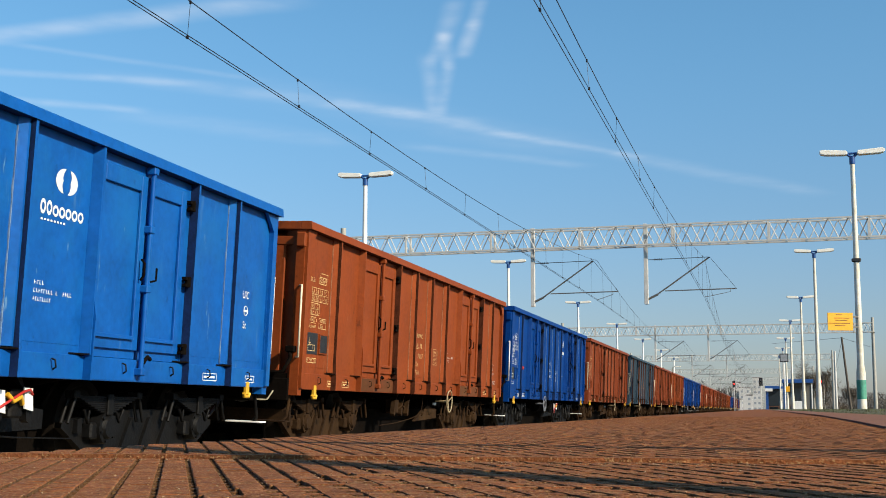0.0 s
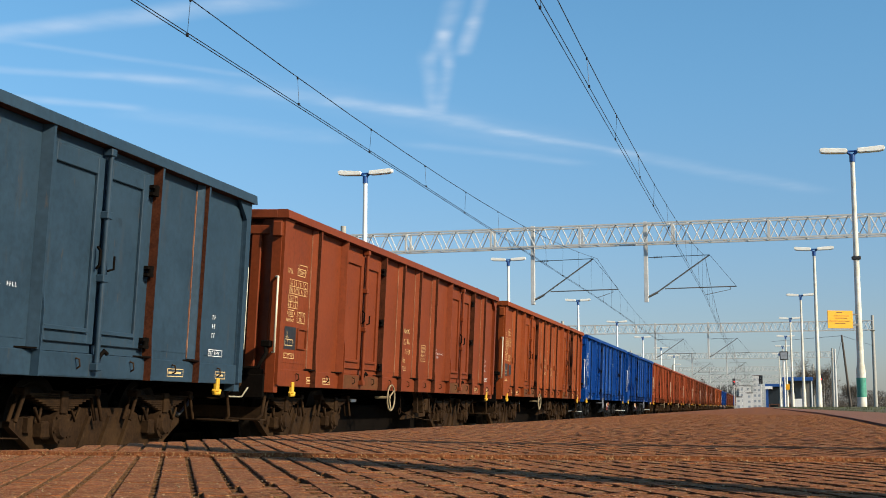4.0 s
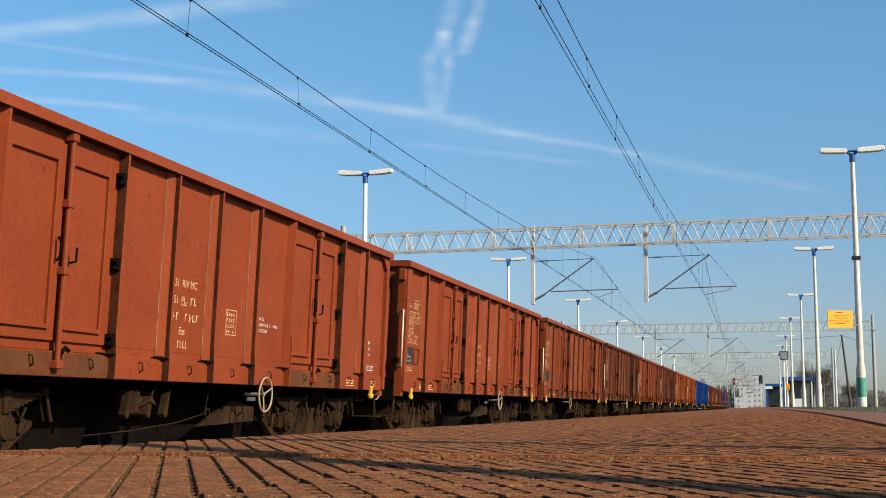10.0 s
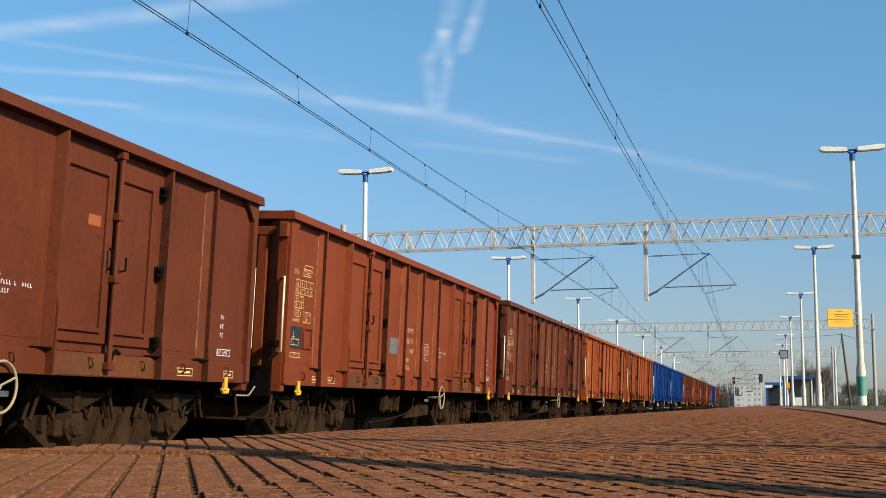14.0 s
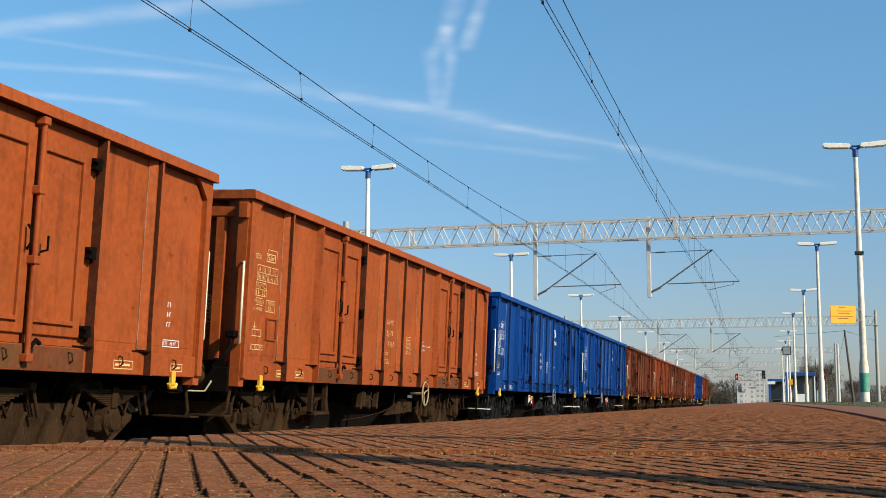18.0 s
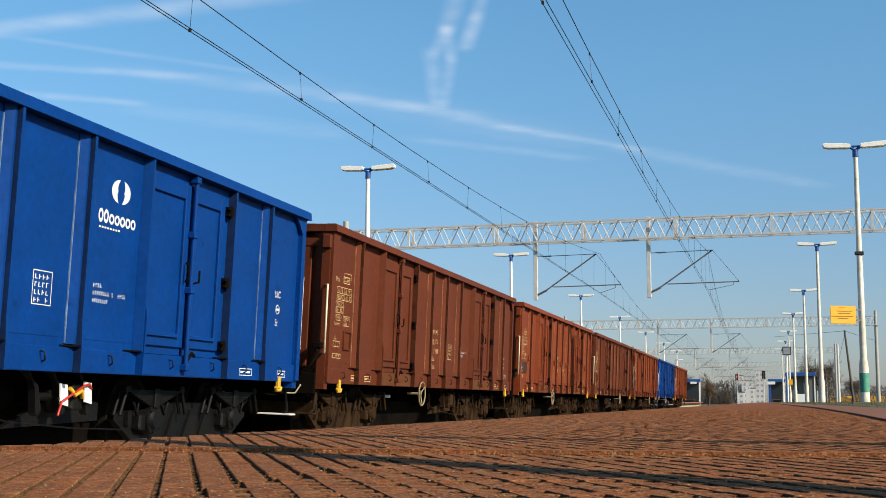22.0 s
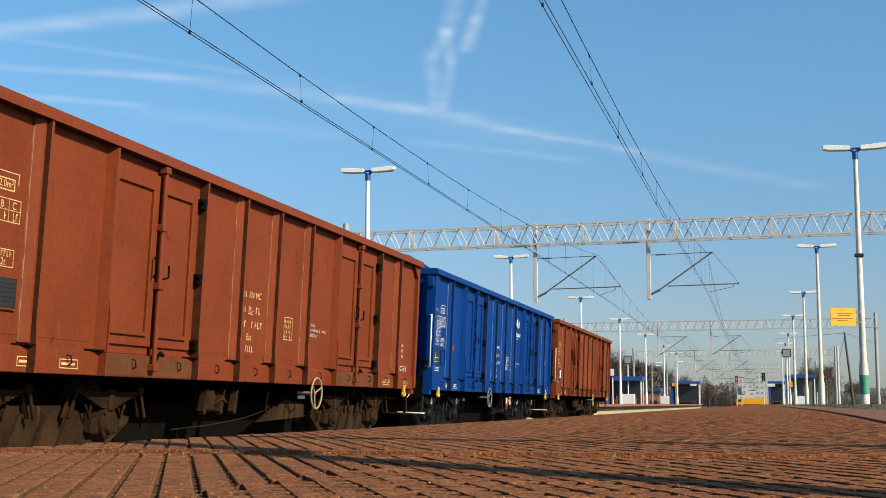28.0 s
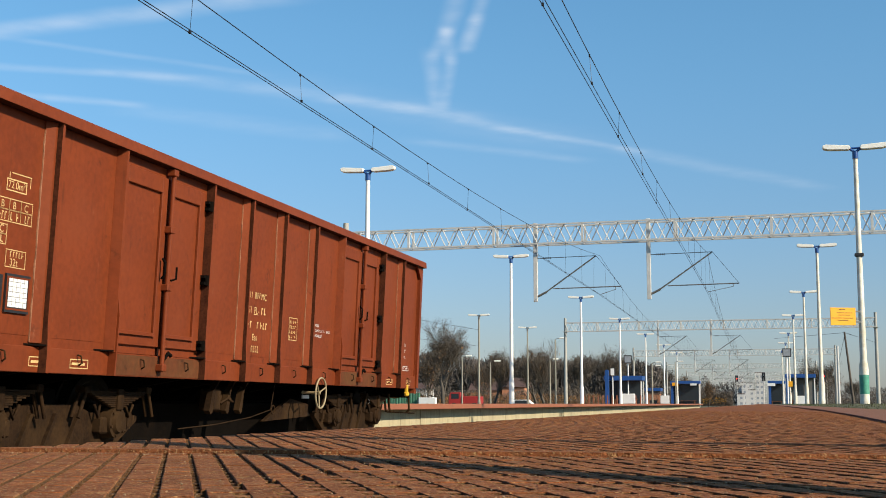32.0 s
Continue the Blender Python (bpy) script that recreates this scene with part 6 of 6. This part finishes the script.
    # green fence and white block behind the far platform
    f = thing("green_fence", "green corrugated metal fence", "fence")
    for k in range(17):
        bm = B()
        x = -33.2 + k * 0.25
        prism(bm, [(x, 105), (x + 0.06, 104.95), (x + 0.18, 104.95), (x + 0.24, 105)], "z", -0.2, 1.45 + 0.012 * k)
        part("sheet", bm, M_FENCE, f)
    bm = B()
    box(bm, -29.0, -27.5, 104.6, 105.2, -0.2, 1.25, 0.03)
    solid("white_wall_block", bm, M_WHITE, "low white painted wall block", "wall")
    # red loader behind the platform
    v = thing("red_truck", "small red truck with dark cab windows", "truck", pose(-37.6, 158, 0.0))
    bm = B()
    prism(bm, [(-1.9, 0.55), (-1.9, 1.35), (-1.7, 2.15), (-0.4, 2.2), (-0.3, 1.25), (-0.3, 0.55)], "y", -0.9, 0.9)
    part("cab", bm, M_VEHICLE, v)
    bm = B()
    box(bm, -0.2, 2.3, -0.95, 0.95, 0.7, 1.65, 0.05)
    part("body", bm, M_VEHICLE, v)
    bm = B()
    box(bm, -1.55, -0.55, -0.93, -0.89, 1.35, 2.0)
    part("window", bm, M_GLASS_DARK, v)
    for x in (-1.2, 1.5):
        for yy in (-0.85, 0.85):
            bm = B()
            tube(bm, (x, yy - 0.12, 0.42), (x, yy + 0.12, 0.42), 0.42, n=14)
            part("wheel", bm, M_BLACK, v)
    car = thing("white_car", "white parked car behind the platform", "car", pose(-28.5, 150, -0.2))
    build_car(car, M_WHITE)
    # houses
    build_house("brick_house", pose(-47.0, 215, 0.0), 5, 6, 3.0, 1.6, M_BRICK, "small red brick house among bare trees", 1, 2)
    build_house("brick_house", pose(-42.0, 216, 0.0), 4, 6, 3.6, 1.6, M_BRICK, "narrow red brick house among bare trees", 1, 1)
    build_house("pale_house", pose(-56.5, 206, 0.0), 3, 5, 3.2, 1.0, M_HOUSE, "small pale rendered house behind the trees", 1, 1)
    for x, y, w, h, fl, co in ((-8.0, 690, 6, 12.0, 4, 2), (-1.5, 640, 4, 16.0, 6, 2), (-12.5, 700, 4, 15.0, 5, 2), (-5.0, 600, 3, 7.0, 3, 1), (-9.5, 580, 3, 5.0, 2, 1)):
        build_house("white_building", pose(x, y, 0), w, 8, h, 0, M_HOUSE, "tall pale building far behind the station", fl, co)
    # right platform
    build_shelter(pose(1.95, 190, TOP), 2.2, 2.6, 3.4, "dark open platform shelter with a blue roof")
    build_shelter(pose(4.2, 150, TOP), 3.1, 2.2, 3.45, "open platform shelter with blue roof and pale back panel", True, False)
    bm = B()
    box(bm, -0.5, 0.5, -0.2, 0.2, 0, 0.95, 0.03)
    solid("white_cabinet", bm, M_WHITE, "white metal cabinet beside the shelter", "cabinet", m=pose(4.15, 146, TOP))
    build_pole_sign(pose(2.05, 110, TOP), 4.75, "square platform clock board on a pole", (0.72, 0.72), M_PANE_PALE)
    bm = B()
    box(bm, -0.25, 0.25, -0.03, 0.03, 0, 0.55, 0.01)
    solid("yellow_sign", bm, M_SIGN, "small yellow notice sign on a lamp post", "sign", m=pose(2.62, 128.88, TOP + 1.75))
    bm = B()
    box(bm, -0.55, 0.55, -0.03, 0.03, 0, 0.42, 0.01)
    solid("white_sign", bm, M_WHITE, "white name sign below the shelter roof", "sign", m=pose(1.2, 188.37, TOP + 2.62))
    build_signal(pose(-4.9, 250, -0.16), 6.4, "tall railway signal showing red")
    build_signal(pose(0.15, 200, TOP), 4.9, "railway signal with dark hooded lenses", False)
    build_signal(pose(6.8, 150, TOP - 0.05), 3.9, "railway signal showing red beside the verge")
    build_signal(pose(-13.0, 262, -0.16), 5.0, "railway signal showing red beyond the far platform")
    # masts and poles beyond the verge
    bm = B()
    tube(bm, (4.95, 80, 5.15), (5.42, 80, -0.2), 0.055, 0.085, n=8)
    solid("wooden_pole", bm, M_BARK, "dark leaning wooden pole with wires", "pole")
    for x, y, h in ((8.45, 150, 7.4), (7.1, 230, 6.0)):
        bm = B()
        tube(bm, (x, y, -0.2), (x, y, h), 0.16, 0.11, n=8)
        solid("concrete_mast", bm, M_GALV, "pale grey concrete mast", "mast")
    for a, b in (((4.95, 80, 5.1), (10.4, 122, 6.4)), ((4.95, 80, 5.1), (1.2, 122, 6.9)), ((4.95, 80, 4.9), (8.45, 150, 5.2))):
        bm = B()
        tube(bm, a, b, 0.012, n=4)
        solid("span_wire", bm, M_WIRE, "thin dark span wire", "wire")
    bm = B()
    rod(bm, [(-22, -20, 7.6), (-22, 25, 6.3), (-22, 62, 5.9), (-21.9, 97, 6.6)], 0.014, 4)
    solid("span_wire", bm, M_WIRE, "thin dark span wire behind the far platform", "wire")
    bm = B()
    rod(bm, [(-22, -20, 6.1), (-22, 25, 5.0), (-22, 62, 4.7), (-21.9, 97, 5.3)], 0.014, 4)
    solid("span_wire", bm, M_WIRE, "thin dark span wire behind the far platform", "wire")
    # trees
    for k, (x, y, h, sp, lv, lab) in enumerate((
            (-38.3, 150, 11.6, 1.25, 250, "large bare tree with spreading dark branches"), (-46, 170, 9.0, 1.0, 500, "bare tree with a few withered leaves"),
            (-35.8, 168, 9.2, 1.0, 200, "bare rounded tree behind the platform"), (-31.0, 175, 9.0, 0.9, 0, "bare tree with dense twigs"), (-28.2, 165, 9.8, 1.1, 100, "bare broad tree with dense twigs"),
            (-31.0, 230, 11.2, 1.0, 0, "pale bare tree in the distance"), (-27.0, 232, 12.0, 1.0, 0, "tall pale bare tree"), (-42.0, 190, 8.0, 1.0, 600, "small tree with rusty leaves"),
            (-25.0, 330, 11.5, 1.0, 0, "bare tree beyond the platform"), (-17.5, 300, 7.0, 0.7, 1500, "tree with rusty brown leaves"), (-20.5, 340, 9.0, 0.9, 600, "tree with brown leaves"),
            (-9.6, 232, 4.9, 0.5, 2600, "slender tree full of rusty leaves"), (8.6, 245, 9.4, 1.0, 300, "bare tree beside the line"), (11.6, 252, 9.0, 1.1, 300, "bare tree beside the line"), (18.0, 265, 6.8, 0.9, 0, "small bare tree beside the line"))):
        twig_tree("tree", pose(x, y, -0.2), h * 1.20, sp * 1.0, 30 + k, lab, lv, 6500)
    bush_row("bushes", "brown leafless bushes behind the far platform", -70, -14, 200, 3.4, 26000, 3, M_TWIG)
    bush_row("bushes", "withered rusty bushes behind the far platform", -52, -22, 180, 2.4, 9000, 5, M_LEAF_DRY)
    bush_row("bushes", "leafless scrub beside the line", 7, 70, 300, 3.4, 26000, 8, M_TWIG)
    bush_row("woods", "leafless woods behind the station", -110, -24, 300, 12.5, 66000, 9, M_WOODS, 8)
    bush_row("woods", "distant leafless woods along the horizon", -300, -12, 700, 15.0, 40000, 10, M_WOODS, 12)
    bush_row("woods", "distant leafless woods along the horizon", 4, 300, 700, 11.0, 40000, 12, M_WOODS, 12)


build_background()
LORRY, RED_CAR = build_road_traffic()


# ---- movement ----
def motions():
    keys = [0, 1, 2, 3, 4, 5, 6, 7, 8, 9, 10, 11, 12, 13, 14, 15, 16, 17, 18, 19, 20, 21, 22, 23, 24, 25, 26, 27, 28, 29, 30, 31, 32]
    for w, wg in enumerate(WAGONS):
        walk(wg, [(t, on_track(train_y(t) + PITCH_W * w)) for t in keys])
    # wheels roll on the rail: rows a frame or two apart while their wagon is near
    for w, wg in enumerate(WAGONS):
        rows, k = [], 0
        while k <= 32 * FPS:
            y = train_y(k / FPS) + PITCH_W * w
            near = -14 < y < 26
            if near or k in (0, 32 * FPS):
                rows.append(k)
            k += 1 if not near or k < 16 * FPS else 2
        if rows[-1] != 32 * FPS:
            rows.append(32 * FPS)
        first = next((k for k in rows if k > 0 and -14 < train_y(k / FPS) + PITCH_W * w < 26), 0)
        last = max((k for k in rows if -14 < train_y(k / FPS) + PITCH_W * w < 26), default=0)
        spin = [(k / FPS, (train_y(min(max(k, first), last) / FPS) - train_y(first / FPS)) / 0.46) for k in rows]
        for bog in wg.children:
            for wh in bog.children:
                if wh.name.startswith("wheelset"):
                    at = Matrix.Translation(wh.matrix_basis.translation)
                    walk(wh, [(t, at @ Matrix.Rotation(a, 4, "X")) for t, a in spin])
    walk(LORRY, [(t, pose(-1.97 - 4.9 * (t - 30) - 12.0, 420, -0.2)) for t in (0, 8, 16, 24, 32)])
    walk(RED_CAR, [(t, pose(-0.5 - 3.6 * (t - 25.5), 420, -0.2)) for t in (0, 8, 16, 24, 32)])


build_ribs(bpy.data.objects["platform"])
motions()
